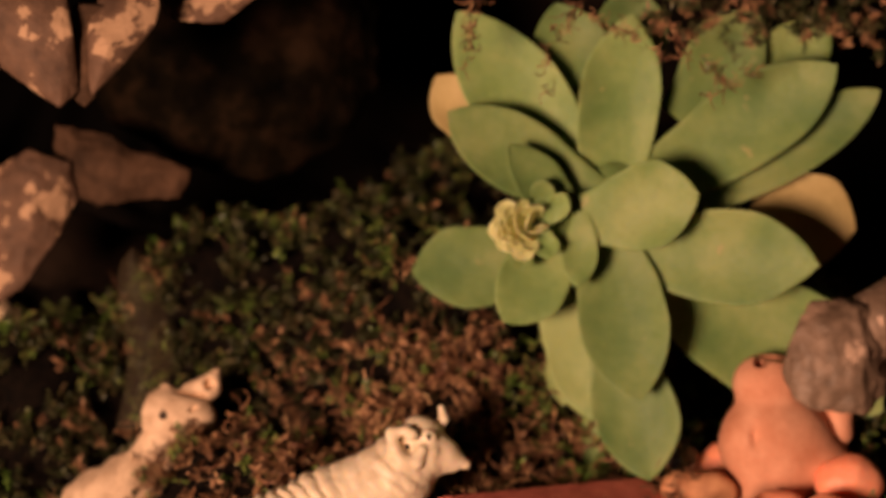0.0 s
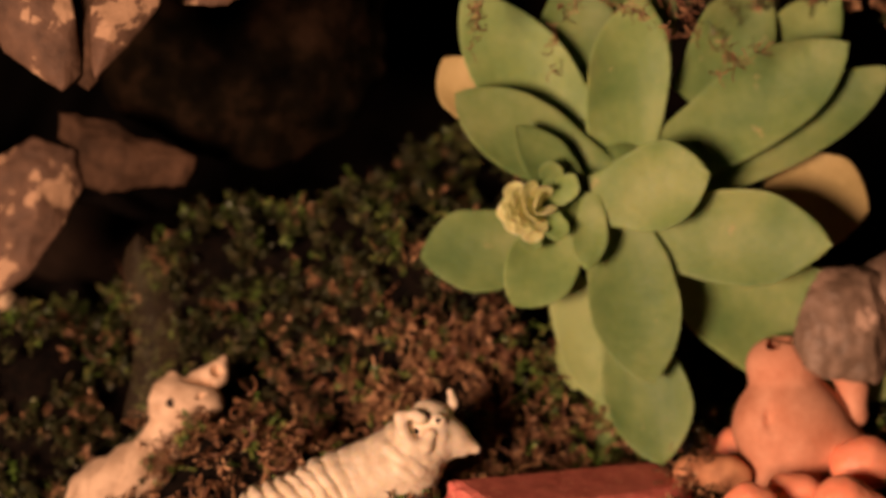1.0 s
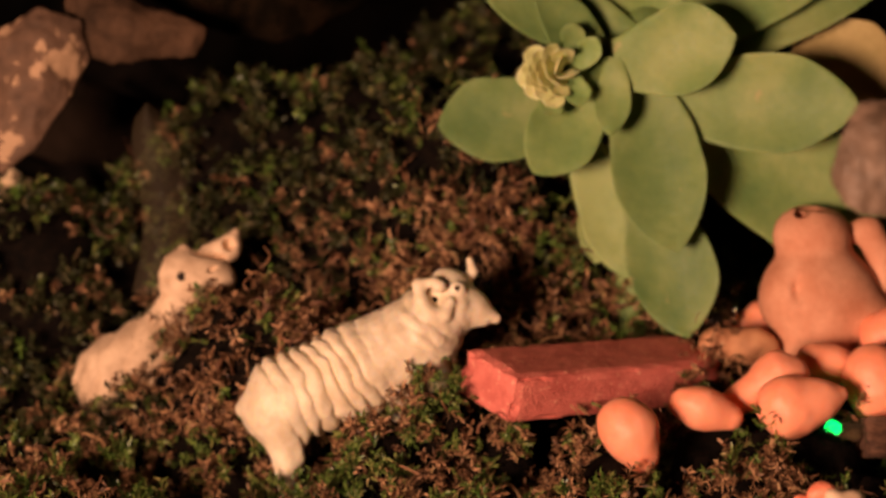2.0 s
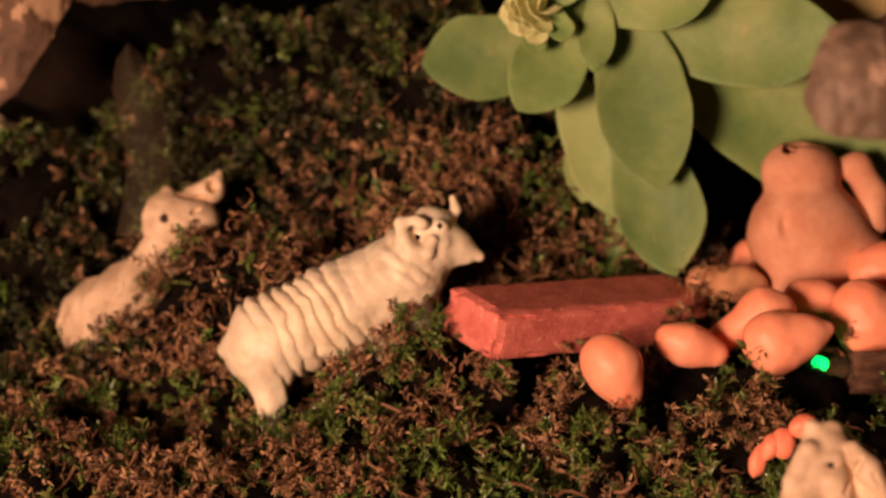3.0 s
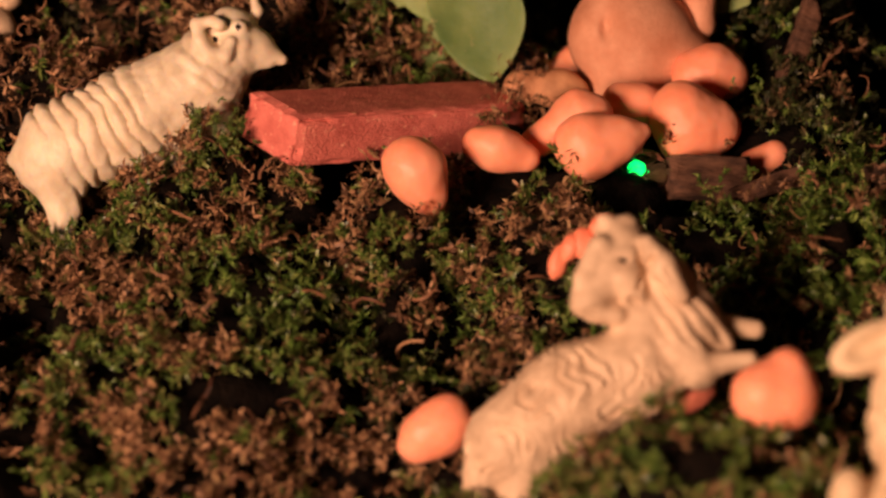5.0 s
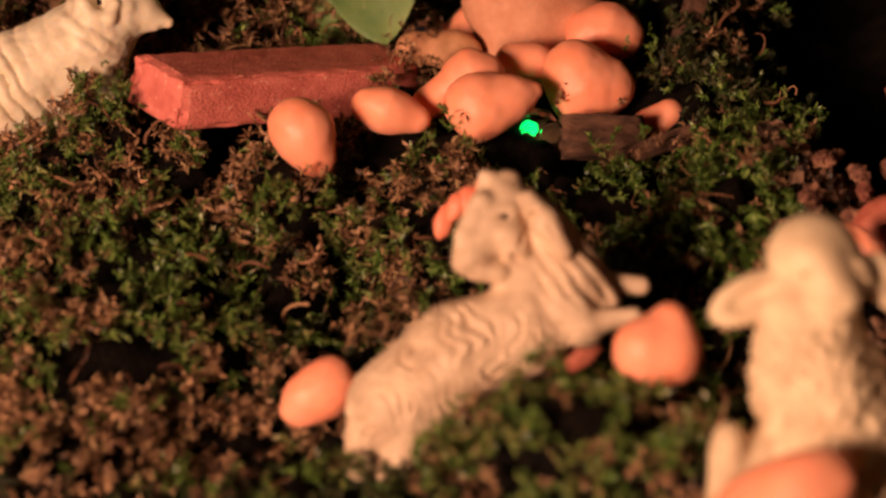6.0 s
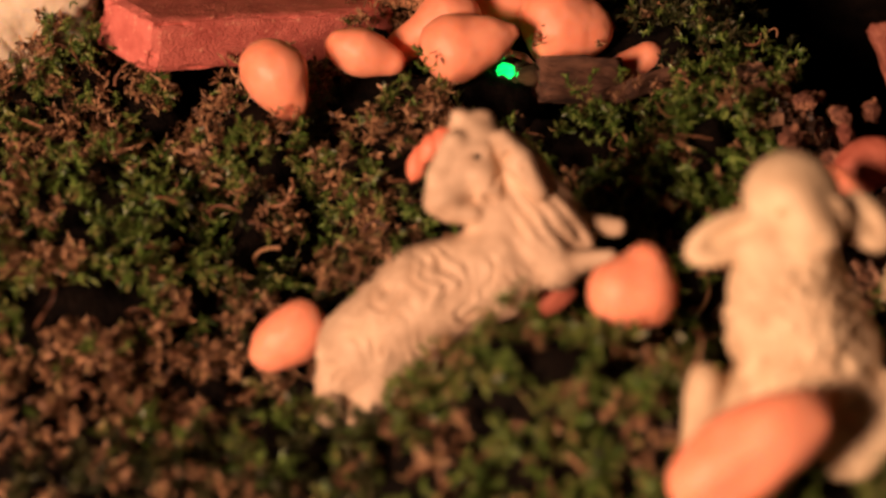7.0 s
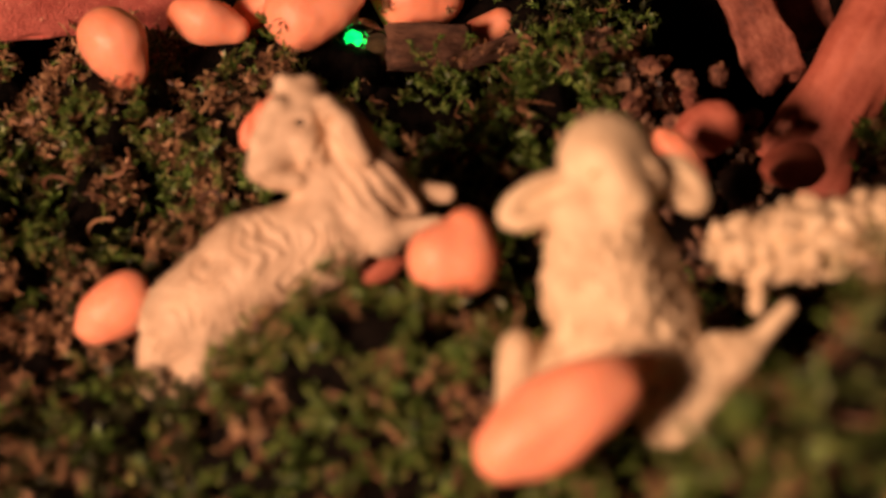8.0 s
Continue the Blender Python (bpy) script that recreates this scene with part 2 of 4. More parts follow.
REDDISH = surface("reddish_moss", [(0.10, 0.035, 0.02), (0.22, 0.10, 0.05), (0.36, 0.22, 0.11)], 0.008, 0.55, 0.0, island=0.4, mixed=0.5, spread=(0.25, 0.8))
LEAF = surface("succulent_leaf", [(0.125, 0.215, 0.068), (0.19, 0.28, 0.092), (0.275, 0.345, 0.13)], 0.022, 0.55, 0.15, 0.003, spec=0.25, whole=0.14, through_light=0.35, fleck=((0.36, 0.34, 0.15), 0.66), fleck_size=0.006)
OLDLEAF = surface("withered_leaf", [(0.36, 0.28, 0.11), (0.50, 0.39, 0.17)], 0.012, 0.6, 0.2, 0.002)
BUD = surface("young_leaf", [(0.62, 0.64, 0.30), (0.80, 0.80, 0.44)], 0.006, 0.5, 0.1, 0.001, through_light=0.3)
BLADE = surface("dry_blade", [(0.08, 0.058, 0.03), (0.15, 0.11, 0.06)], 0.008, 0.6, 0.3, 0.001, stretch=(1, 1, 0.2))
BLADE.node_tree.nodes["Principled BSDF"].inputs["Alpha"].default_value = 0.10
WALL = surface("dark_wall", [(0.05, 0.03, 0.02), (0.08, 0.05, 0.03)], 0.3, 0.9, 0.2, 0.02)


# ---- ground ----
def rise(v):
    v = np.clip(v, 0, 1)
    return v * v * (3 - 2 * v)


def ground_height(x, y):
    """The lie of the mossy ground: a bank that falls to the front, a knoll behind, a hump in front. Metres."""
    x, y = np.asarray(x) * 1000, np.asarray(y) * 1000
    z = -5 + 0.30 * np.minimum(y, 0)
    z = z - 19 * rise((-12 - x) / 40) * rise((y + 40) / 45)
    # knolls and humps: centre, height, half widths
    for cx, cy, high, wx, wy in ((-50, 112, 63, 50, 34), (-88, 116, 17, 28, 24), (12, 98, 22, 26, 26), (-20, 84, 16, 26, 20), (0, 158, 50, 42, 32), (-128, 88, 40, 24, 22),
                                 (86, -109, 34, 33, 14), (57, -106, 12.5, 16, 11), (118, -138, 26, 40, 26), (118, 62, 13, 22, 26), (124, -6, 8, 15, 24), (116, -44, 15, 18, 20),
                                 (181, -58, 26, 10, 14), (74, -34, 6, 28, 12), (-23, 9, 10, 8, 7), (-70, 43, 31, 20, 11), (-46, 48, 18, 16, 12), (8, 5, -5, 14, 8), (48, 46, -8, 18, 14), (22, 20, -6, 26, 13), (84, 2, -3, 14, 10), (162, 25, -38, 24, 42), (142, -180, 100, 33, 17), (36, -33, -22, 12, 9), (24, -47, -14, 12, 8), (86, -21, -13, 15, 8), (13, -63, -8, 12, 9), (146, -72, 9, 12, 10), (29, -74, -7, 12, 12), (92, -104, -19, 11, 10), (98, 8, -7, 14, 12)):
        z = z + high * np.exp(-((x - cx) / wx) ** 2 - ((y - cy) / wy) ** 2)
    lump = 0.9 * grain(x / 16, y / 16, 0, 3) + 1.1 * grain(x / 8, y / 8, 0, 4) - 0.2
    z = z - 12 * rise((grain(x / 11, y / 11, 0, 57) - 0.535) / 0.12) * (1 - 0.75 * rise((y - 25) / 20)) * (1 - np.exp(-((x - 68) / 20) ** 2 - ((y + 122) / 20) ** 2))
    near = np.exp(-(x / 260) ** 4 - (y / 300) ** 4)
    return (z * near + (lump - 0.8) * 7.0) / 1000


def make_ground():
    edge = np.concatenate([np.linspace(-1.5, -0.3, 13)[:-1], np.linspace(-0.3, 0.3, 241), np.linspace(0.3, 1.5, 13)[1:]])
    n = len(edge)
    x, y = np.meshgrid(edge, edge, indexing="ij")
    verts = np.stack([x, y, ground_height(x, y) - 0.002], -1).reshape(-1, 3)
    i, j = np.meshgrid(np.arange(n - 1), np.arange(n - 1), indexing="ij")
    a = (i * n + j).ravel()
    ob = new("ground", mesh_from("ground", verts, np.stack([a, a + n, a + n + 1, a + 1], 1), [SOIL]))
    return tagged(ob, "soil under moss, near black as shade in the gaps, lumpy and uneven", "ground", kind="structure")


make_ground()


def box_mesh(name, lo, hi, material):
    bm = bmesh.new()
    bmesh.ops.create_cube(bm, size=1)
    for v in bm.verts:
        v.co = [lo[n] + (v.co[n] + 0.5) * (hi[n] - lo[n]) for n in range(3)]
    me = bpy.data.meshes.new(name)
    bm.to_mesh(me)
    me.materials.append(material)
    return me


for wall_name, lo, hi in (("wall_north", (-1.6, 1.5, -0.2), (1.6, 1.6, 1.8)), ("wall_south", (-1.6, -1.6, -0.2), (1.6, -1.5, 1.8)),
                          ("wall_west", (-1.6, -1.5, -0.2), (-1.5, 1.5, 1.8)), ("wall_east", (1.5, -1.5, -0.2), (1.6, 1.5, 1.8))):
    tagged(new(wall_name, box_mesh(wall_name, lo, hi, WALL)), "dark plain wall of an unlit room", "wall", kind="structure")
tagged(new("ceiling", box_mesh("ceiling", (-1.6, -1.6, 1.8), (1.6, 1.6, 1.9), WALL)), "dark plain ceiling of an unlit room", "ceiling", kind="structure")


# ---- rocks ----
def rock_mesh(name, seed, radii, material, planes=16, unit=0.001, rough=3.0, cell=None):
    """A faceted stone: the space inside many random planes, worn a little."""
    rng = np.random.default_rng(seed)
    radii = np.array(radii, float)
    cell = cell or max(radii) / 26
    axes = [np.arange(-r * 1.12 - 3 * cell, r * 1.12 + 3 * cell, cell) for r in radii]
    x, y, z = np.meshgrid(*axes, indexing="ij")
    f = (np.sqrt((x / radii[0]) ** 2 + (y / radii[1]) ** 2 + (z / radii[2]) ** 2) - 1) * min(radii)
    for _ in range(planes):
        d = rng.normal(size=3)
        d /= np.linalg.norm(d)
        reach = np.linalg.norm(d * radii) * rng.uniform(0.70, 0.95)
        f = np.maximum(f, x * d[0] + y * d[1] + z * d[2] - reach)
    s = max(radii)
    f = f + rough * (grain(x / s * 5, y / s * 5, z / s * 5, seed) - 0.5) * 2 + rough * 0.5 * (grain(x / s * 13, y / s * 13, z / s * 13, seed + 1) - 0.5) * 2
    verts, faces = surface_nets(f, np.array([a[0] for a in axes]), cell)
    return mesh_from(name, verts * unit, faces, [material])


def stone(name, label, seed, radii, material, place, lean=(0, 0, 0), category="rock", group="rocks round the plant", rough=3.0, planes=16, unit=0.001, cell=None):
    return at(tagged(new(name, rock_mesh(name, seed, radii, material, planes, unit, rough, cell)), label, category, group), pose(*place, *lean))


def hewn_mesh(name, points, material, unit, seed, wear=1.0, cuts=4):
    """A broken stone: the hull of a few corners (right, away, up), its edges worn and its faces uneven."""
    bm = bmesh.new()
    for p in points:
        bm.verts.new(p)
    hull = bmesh.ops.convex_hull(bm, input=bm.verts[:])
    bmesh.ops.delete(bm, geom=[g for g in hull["geom_interior"] if isinstance(g, bmesh.types.BMVert)], context="VERTS")
    bmesh.ops.triangulate(bm, faces=bm.faces[:])
    for _ in range(cuts):
        bmesh.ops.subdivide_edges(bm, edges=bm.edges[:], cuts=1, use_grid_fill=True)
        bmesh.ops.smooth_vert(bm, verts=bm.verts[:], factor=0.22, use_axis_x=True, use_axis_y=True, use_axis_z=True)
    off = Vector((seed * 7.3, seed * 3.1, seed * 5.7))
    for v in bm.verts:
        p = v.co / 60 + off
        v.co = (v.co + wear * (noise.noise_vector(p) * 9 + noise.noise_vector(p * 3.1) * 4 + noise.noise_vector(p * 9) * 1.5)) * unit
    me = bpy.data.meshes.new(name)
    bm.to_mesh(me)
    bm.free()
    me.materials.append(material)
    for f in me.polygons:
        f.use_smooth = True
    return me


def hewn(name, label, points, material, place, unit, seed, lean=BACK, wear=1.0, cuts=4):
    return at(tagged(new(name, hewn_mesh(name, points, material, unit, seed, wear, cuts)), label, "rock", "rocks round the plant"), posed(place, lean))


hewn("rock", "mottled tan and brown rock, lit, above the others", [(-210, 0, 90), (-140, -10, 0), (-95, -20, -81), (19, -30, -155), (50, -8, -112), (40, -52, 10), (20, -30, 90), (-60, -72, 20), (0, 120, 0), (-60, 60, 150)],
     ROCK, (-0.1066, 0.0664, 0.1094), 0.0001389, 1, wear=0.45)
hewn("rock", "wedge of tan and brown mottled rock, sharp-edged", [(50, -20, 22), (188, 0, 34), (64, -24, -136), (92, -48, -20), (190, 20, 95), (60, 40, 90), (120, 80, 0)], ROCK, (-0.1066, 0.0664, 0.1094), 0.0001389, 12, wear=0.35)
hewn("rock", "dark brown rock filling the cleft between the mottled ones", [(15, 4, 70), (95, 4, 70), (26, 4, -125), (78, 2, -122), (55, 70, 0), (58, 0, -140), (55, -12, -40)], BROWNROCK, (-0.1066, 0.0664, 0.1094), 0.0001389, 14, wear=0.3)
hewn("rock", "dark brown rounded rock above the mottled wedge", [(-80, 0, 60), (-66, -20, -16), (-47, -30, -48), (3, -45, -57), (53, -30, -44), (66, -10, -9), (70, 10, 80), (0, 80, 0)], BROWNROCK, (-0.0950, 0.0846, 0.1150), 0.0001426, 2, wear=0.5)
hewn("rock", "mottled brown rock leaning over the dark boulder", [(-95, 0, 70), (-84, -20, -3), (-67, -30, -47), (-17, -45, -54), (33, -30, -42), (92, -10, 8), (130, 10, 70), (0, 80, 0), (0, 0, 100)], ROCK, (-0.0712, 0.0886, 0.1125), 0.0001438, 3, wear=0.5)
hewn("rock", "mottled tan rock wedged beside a larger one", [(-120, 0, 80), (5, -20, 130), (76, -20, 109), (107, 0, 51), (55, -30, -42), (1, -30, -145), (-60, -10, -190), (-120, 0, -150), (20, -72, 40), (0, 110, 0)], ROCK, (-0.1215, 0.0984, 0.0484), 0.0001517, 4)
hewn("rock", "brown flat rock lying under the large dark rock", [(-150, 0, 82), (-43, -20, 66), (124, -20, 0), (106, -10, -46), (-55, -40, -82), (-150, 10, -40), (0, 90, 0), (20, -52, 5), (-80, -40, 20)], BROWNROCK, (-0.0946, 0.1060, 0.0601), 0.0001525, 5)
hewn("rock", "large brown boulder behind the moss, shade put into its dark colour", [(262, 20, 130), (268, 0, -20), (214, -20, -143), (88, -60, -225), (-64, -90, -190), (-135, -50, -163), (-275, -10, -100), (-290, 0, 200), (0, -90, 300), (200, 0, 250), (0, 240, 0), (-62, -135, 40), (-80, -115, -150), (150, -100, 40)],
     SHADEROCK, (-0.0682, 0.1497, 0.0768), 0.0001612, 6)
# Two near-black stones close the unlit gaps; their colour carries the darkness.
hewn("rock", "near-black rock over the mossy bank, shade put into its colour", [(-160, 0, 60), (0, -20, 90), (170, 0, 40), (150, 0, -70), (0, -40, -90), (-150, 0, -60), (0, 120, 0)], CAVE, (-0.1205, 0.1584, 0.0155), 0.0001686, 7)
stone("rock", "tall near-black rock at the back of the cave, shade put into its colour", 21, (150, 40, 150), CAVE, (0.02, 0.32, 0.10), rough=4, planes=20)

# ---- brick ----
def brick_mesh():
    half = (0.0315, 0.0092, 0.0060)
    bm = bmesh.new()
    bmesh.ops.create_cube(bm, size=2)
    bmesh.ops.subdivide_edges(bm, edges=bm.edges[:], cuts=23, use_grid_fill=True)
    for v in bm.verts:
        p = Vector([c * h for c, h in zip(v.co, half)])
        # distance in from the two nearest sides decides how worn the edge is
        gaps = sorted(h - abs(c) for c, h in zip(p, half))
        rub = max(0.0, 1 - (gaps[0] + gaps[1]) / 0.0020)
        chip = max(0.0, noise.noise(p * 330) + 0.35 * noise.noise(p * 900) - 0.02)
        inward = Vector([math.copysign(max(0.0, 1 - (h - abs(c)) / 0.0016), c) for c, h in zip(p, half)])
        p.x -= 0.0026 * max(0.0, -v.co.x) * (v.co.y + 1) / 2
        v.co = p - inward * rub * (0.0006 + 0.0022 * chip) + noise.noise_vector(p * 150) * 0.00012 + noise.noise_vector(p * 600) * 0.00013
    me = bpy.data.meshes.new("brick")
    bm.to_mesh(me)
    bm.free()
    me.materials.append(BRICK)
    for p in me.polygons:
        p.use_smooth = False
    return me


at(tagged(new("brick", brick_mesh()), "small red-orange clay brick lying flat on moss", "brick"), pose(0.0210, 0.0290, -0.0023, 2.5, 10, 33))


# ---- figures ----
def fleece_folds(x, y, z):
    """Thick rolls of fleece over back and flank, finer ones along the belly, a smooth haunch and shoulder."""
    wob = 26 * (grain(x / 80, y / 80, z / 80, 7) - 0.5) + 11 * (grain(x / 26, y / 26, z / 26, 8) - 0.5)
    s = 0.86 * x + 0.51 * z + wob
    across = 0.86 * z - 0.51 * x
    roll = np.abs(np.sin(np.pi * s / 27)) ** 0.5 - 0.72
    flank = rise((s + 190) / 30) * (1 - 0.85 * rise((s + 25) / 70)) * (1 - rise((s - 150) / 40))
    haunch = np.exp(-((x + 160) / 62) ** 2 - ((z + 78) / 62) ** 2)
    shoulder = np.exp(-((x - 52) / 52) ** 2 - ((z - 14) / 42) ** 2)
    belly = rise((-58 - across) / 22) * rise((s + 165) / 40) * rise((90 - s) / 40)
    small = np.abs(np.sin(np.pi * (s + 5) / 19)) ** 0.5 - 0.72
    crest = 0.7 + 0.6 * grain(x / 44, y / 44, z / 44, 13)
    neck = rise((s - 95) / 25) * rise((185 - s) / 25)
    return (12.5 * roll * flank * crest * (1 - 0.93 * haunch) * (1 - 0.85 * shoulder) * (1 - belly) + 8 * small * belly * (1 - 0.7 * haunch)
            + 3 * (np.abs(np.sin(np.pi * (s + 0.5 * across) / 26)) - 0.6) * neck + 3.5 * haunch * (np.abs(np.sin((x + 0.4 * z) / 15)) - 0.6)
            + 4.0 * (grain(x / 24, y / 24, z / 24, 9) - 0.5) + 1.6 * (grain(x / 8, y / 8, z / 8, 10) - 0.5))


sheep = new("sheep_figurine", sculpt("sheep_figurine", 0.0001322, [
    rod((-138, 0, -50), 79, (-20, 0, 4), 81), rod((-20, 0, 4), 81, (92, 0, 68), 73), rod((92, 0, 68), 68, (146, 0, 112), 50), rod((-150, 0, -38), 66, (-166, 0, -68), 60),
    rod((120, 0, 120), 50, (142, -2, 140), 42), rod((-152, -12, -92), 58, (-140, -18, -150), 27), rod((-140, -18, -150), 24, (-143, -18, -190), 16), rod((-143, -18, -190), 17, (-139, -18, -212), 15),
    rod((60, -10, -20), 42, (62, -10, -70), 22), rod((120, 16, 10), 30, (124, 18, -50), 18), rod((-214, 0, -66), 17, (-228, 0, -70), 10),
], [CREAM, INK], cell=3.2, blend=6, relief=fleece_folds, fine_blend=3.5, fine=[
    rod((148, -3, 134), 45, (186, -5, 117), 31), rod((186, -5, 117), 30, (228, -7, 99), 10), rod((150, -10, 98), 18, (205, -10, 94), 9), egg((146, -2, 166), (32, 30, 21), -18),
    rod((177, 10, 166), 9, (186, 10, 182), 8), rod((186, 10, 182), 8, (180, 10, 203), 7), egg((158, -42, 151), (15, 11, 11)), egg((163, -40, 122), (14, 13, 13)), egg((127, -58, 154), (12, 12, 11)),
    rod((88, -52, 156), 10, (94, -58, 128), 11), rod((94, -58, 128), 11, (110, -60, 104), 11), rod((110, -60, 104), 11, (136, -58, 104), 11), rod((136, -58, 104), 11, (146, -56, 126), 9), rod((88, -52, 156), 9, (116, -56, 162), 9),
], cut=[egg((119, -66, 131), (8, 24, 16), 28), egg((222, -24, 92), (14, 12, 2.5), 12)],
    # The eye, then painted shade behind the horn and in the ear hole.
    dots=[((158, -53, 151), 5.5), ((164, 10, 180), 8), ((119, -44, 131), 5)]))
at(tagged(sheep, "cream resin sheep figurine standing on moss beside the brick", "sheep figurine"), posed((-0.0336, 0.0243, 0.0005)))


def faint_locks(x, y, z):
    s = x * 0.9 - z * 0.25 + 20 * (grain(x / 60, y / 60, z / 60, 22) - 0.5)
    return 5.5 * (np.abs(np.sin(s / 11)) ** 0.6 - 0.65) * rise((10 - z) / 30) + 5 * (grain(x / 24, y / 24, z / 24, 23) - 0.5)


sheep2 = new("sheep_figurine", sculpt("sheep_figurine", 0.0001413, [
    rod((-46, 0, -110), 70, (0, 0, -80), 64), rod((0, 0, -78), 56, (56, 0, -6), 36), rod((56, 0, -6), 34, (84, -4, 50), 40), rod((-60, -10, -140), 50, (-60, -10, -190), 30), rod((40, -10, -120), 40, (50, -10, -180), 20),
], [BEIGE, INK], cell=3.4, blend=8, relief=faint_locks, fine_blend=5, fine=[
    egg((98, -8, 72), (62, 44, 42), -4), rod((66, -14, 96), 27, (72, -12, 116), 11), rod((54, -24, 66), 22, (48, -28, 50), 17), egg((136, -14, 66), (30, 30, 27)), rod((50, -30, 82), 14, (42, -32, 72), 9),
    rod((112, 6, 116), 12, (150, 4, 122), 22), rod((150, 4, 122), 19, (163, 4, 152), 6), rod((84, -2, 40), 34, (60, -2, 6), 32), rod((88, -46, 70), 8, (110, -46, 60), 7), rod((110, -46, 60), 8, (130, -40, 76), 7),
], cut=[egg((122, -44, 108), (40, 44, 6), -6), egg((128, -52, 84), (13, 16, 5), 30), egg((46, -56, 60), (14, 16, 3), -10), egg((152, -20, 128), (12, 26, 13), 20)], dots=[((72, -52, 69), 8)]))
at(tagged(sheep2, "pale beige sheep figurine half hidden behind dry moss", "sheep figurine"), posed((-0.0915, 0.0600, -0.0011), (-22.5, 0.7, -0.2)))


def waves(x, y, z):
    """Long wavy locks that flow down from the back, overlapping like shingles, and a combed mane."""
    bend = 15 * np.sin((0.80 * z - 0.60 * x) / 17 + 2.2 * grain(x / 80, y / 80, z / 80, 24)) + 95 * (grain(x / 70, y / 70, z / 70, 5) - 0.5) + 30 * (grain(x / 28, y / 28, z / 28, 28) - 0.5)
    phase = (0.93 * x + 0.36 * z + bend) / 22
    tooth = phase - np.floor(phase)
    lock = np.where(tooth < 0.78, tooth / 0.78, (1 - tooth) / 0.22)
    thin = phase * 2.6 + 0.4 * grain(x / 20, y / 20, z / 20, 27)
    body = rise((88 - z - 0.25 * x) / 40) * (1 - rise((x - 225) / 25))
    mane = rise((x - 150) / 30) * rise((z - 40) / 30)
    comb = np.abs(np.sin((0.78 * x + 0.62 * z + 12 * grain(x / 40, y / 40, z / 40, 15)) / 8))
    return (9.0 * (lock - 0.55) * (0.12 + 1.1 * rise((grain(x / 36, y / 36, z / 36, 26) - 0.32) / 0.4)) + 2.5 * np.abs(np.sin(np.pi * thin))) * body + 6 * (comb - 0.6) * mane + 4 * (grain(x / 26, y / 26, z / 26, 6) - 0.5)


ram = new("sheep_figurine", sculpt("sheep_figurine", 0.0000982, [
    rod((-92, 0, -140), 88, (20, 0, -42), 92), rod((20, 0, -42), 92, (140, 0, 10), 86), rod((150, 0, 16), 80, (150, 0, 120), 58), rod((150, 6, 215), 50, (235, 0, 95), 62), rod((190, 0, 190), 34, (290, -6, 64), 30),
    rod((215, -30, 60), 54, (255, -40, 10), 36), rod((-140, -20, -200), 44, (-150, -20, -250), 28), rod((-70, -40, -210), 40, (-92, -40, -270), 24),
], [BEIGE, INK], cell=4.0, blend=6, relief=waves, fine_blend=4, fine=[
    rod((104, -8, 236), 52, (82, -24, 190), 52), rod((80, -26, 185), 46, (48, -42, 146), 38), egg((92, -6, 268), (42, 34, 27), 0), rod((34, -56, 176), 22, (62, -50, 236), 24), egg((42, -50, 132), (35, 34, 27), 20),
    rod((54, -48, 112), 19, (96, -42, 110), 22), rod((112, -50, 180), 34, (128, -46, 150), 26), rod((74, -58, 222), 12, (118, -56, 226), 11), rod((92, -62, 198), 9, (120, -58, 206), 9),
    rod((148, -50, 246), 16, (178, -66, 205), 26), rod((178, -66, 205), 27, (216, -66, 150), 15), egg((70, -20, 288), (16, 14, 12)), egg((112, -18, 286), (18, 16, 13)),
    rod((255, -40, 20), 26, (345, -55, 36), 16), rod((300, 30, 95), 22, (362, 30, 92), 18),
], cut=[egg((128, -86, 132), (24, 34, 15), -30), egg((66, -88, 120), (44, 18, 5), 8), egg((20, -80, 152), (8, 12, 6), 40), egg((104, -80, 212), (14, 15, 6), -12), egg((146, -86, 190), (8, 30, 44), -24), egg((62, -92, 176), (5, 14, 26), 24), egg((196, -96, 178), (6, 12, 30), 32)], dots=[((104, -66, 212), 7)]))
at(tagged(ram, "beige plaster sheep figurine lying with its head turned", "sheep figurine"), posed((0.0527, -0.0795, -0.0070), FRONT))


def curls(x, y, z):
    live = rise((46 - z) / 40) * rise((x + 150) / 20) * rise((255 - x) / 30) * rise((z + 390) / 40)
    return (12 * (knobs(x, y, z * 0.8, 34, 11) - 0.6) + 4 * (knobs(x, y, z, 17, 14) - 0.5)) * live + 3 * (grain(x / 14, y / 14, z / 14, 12) - 0.5)


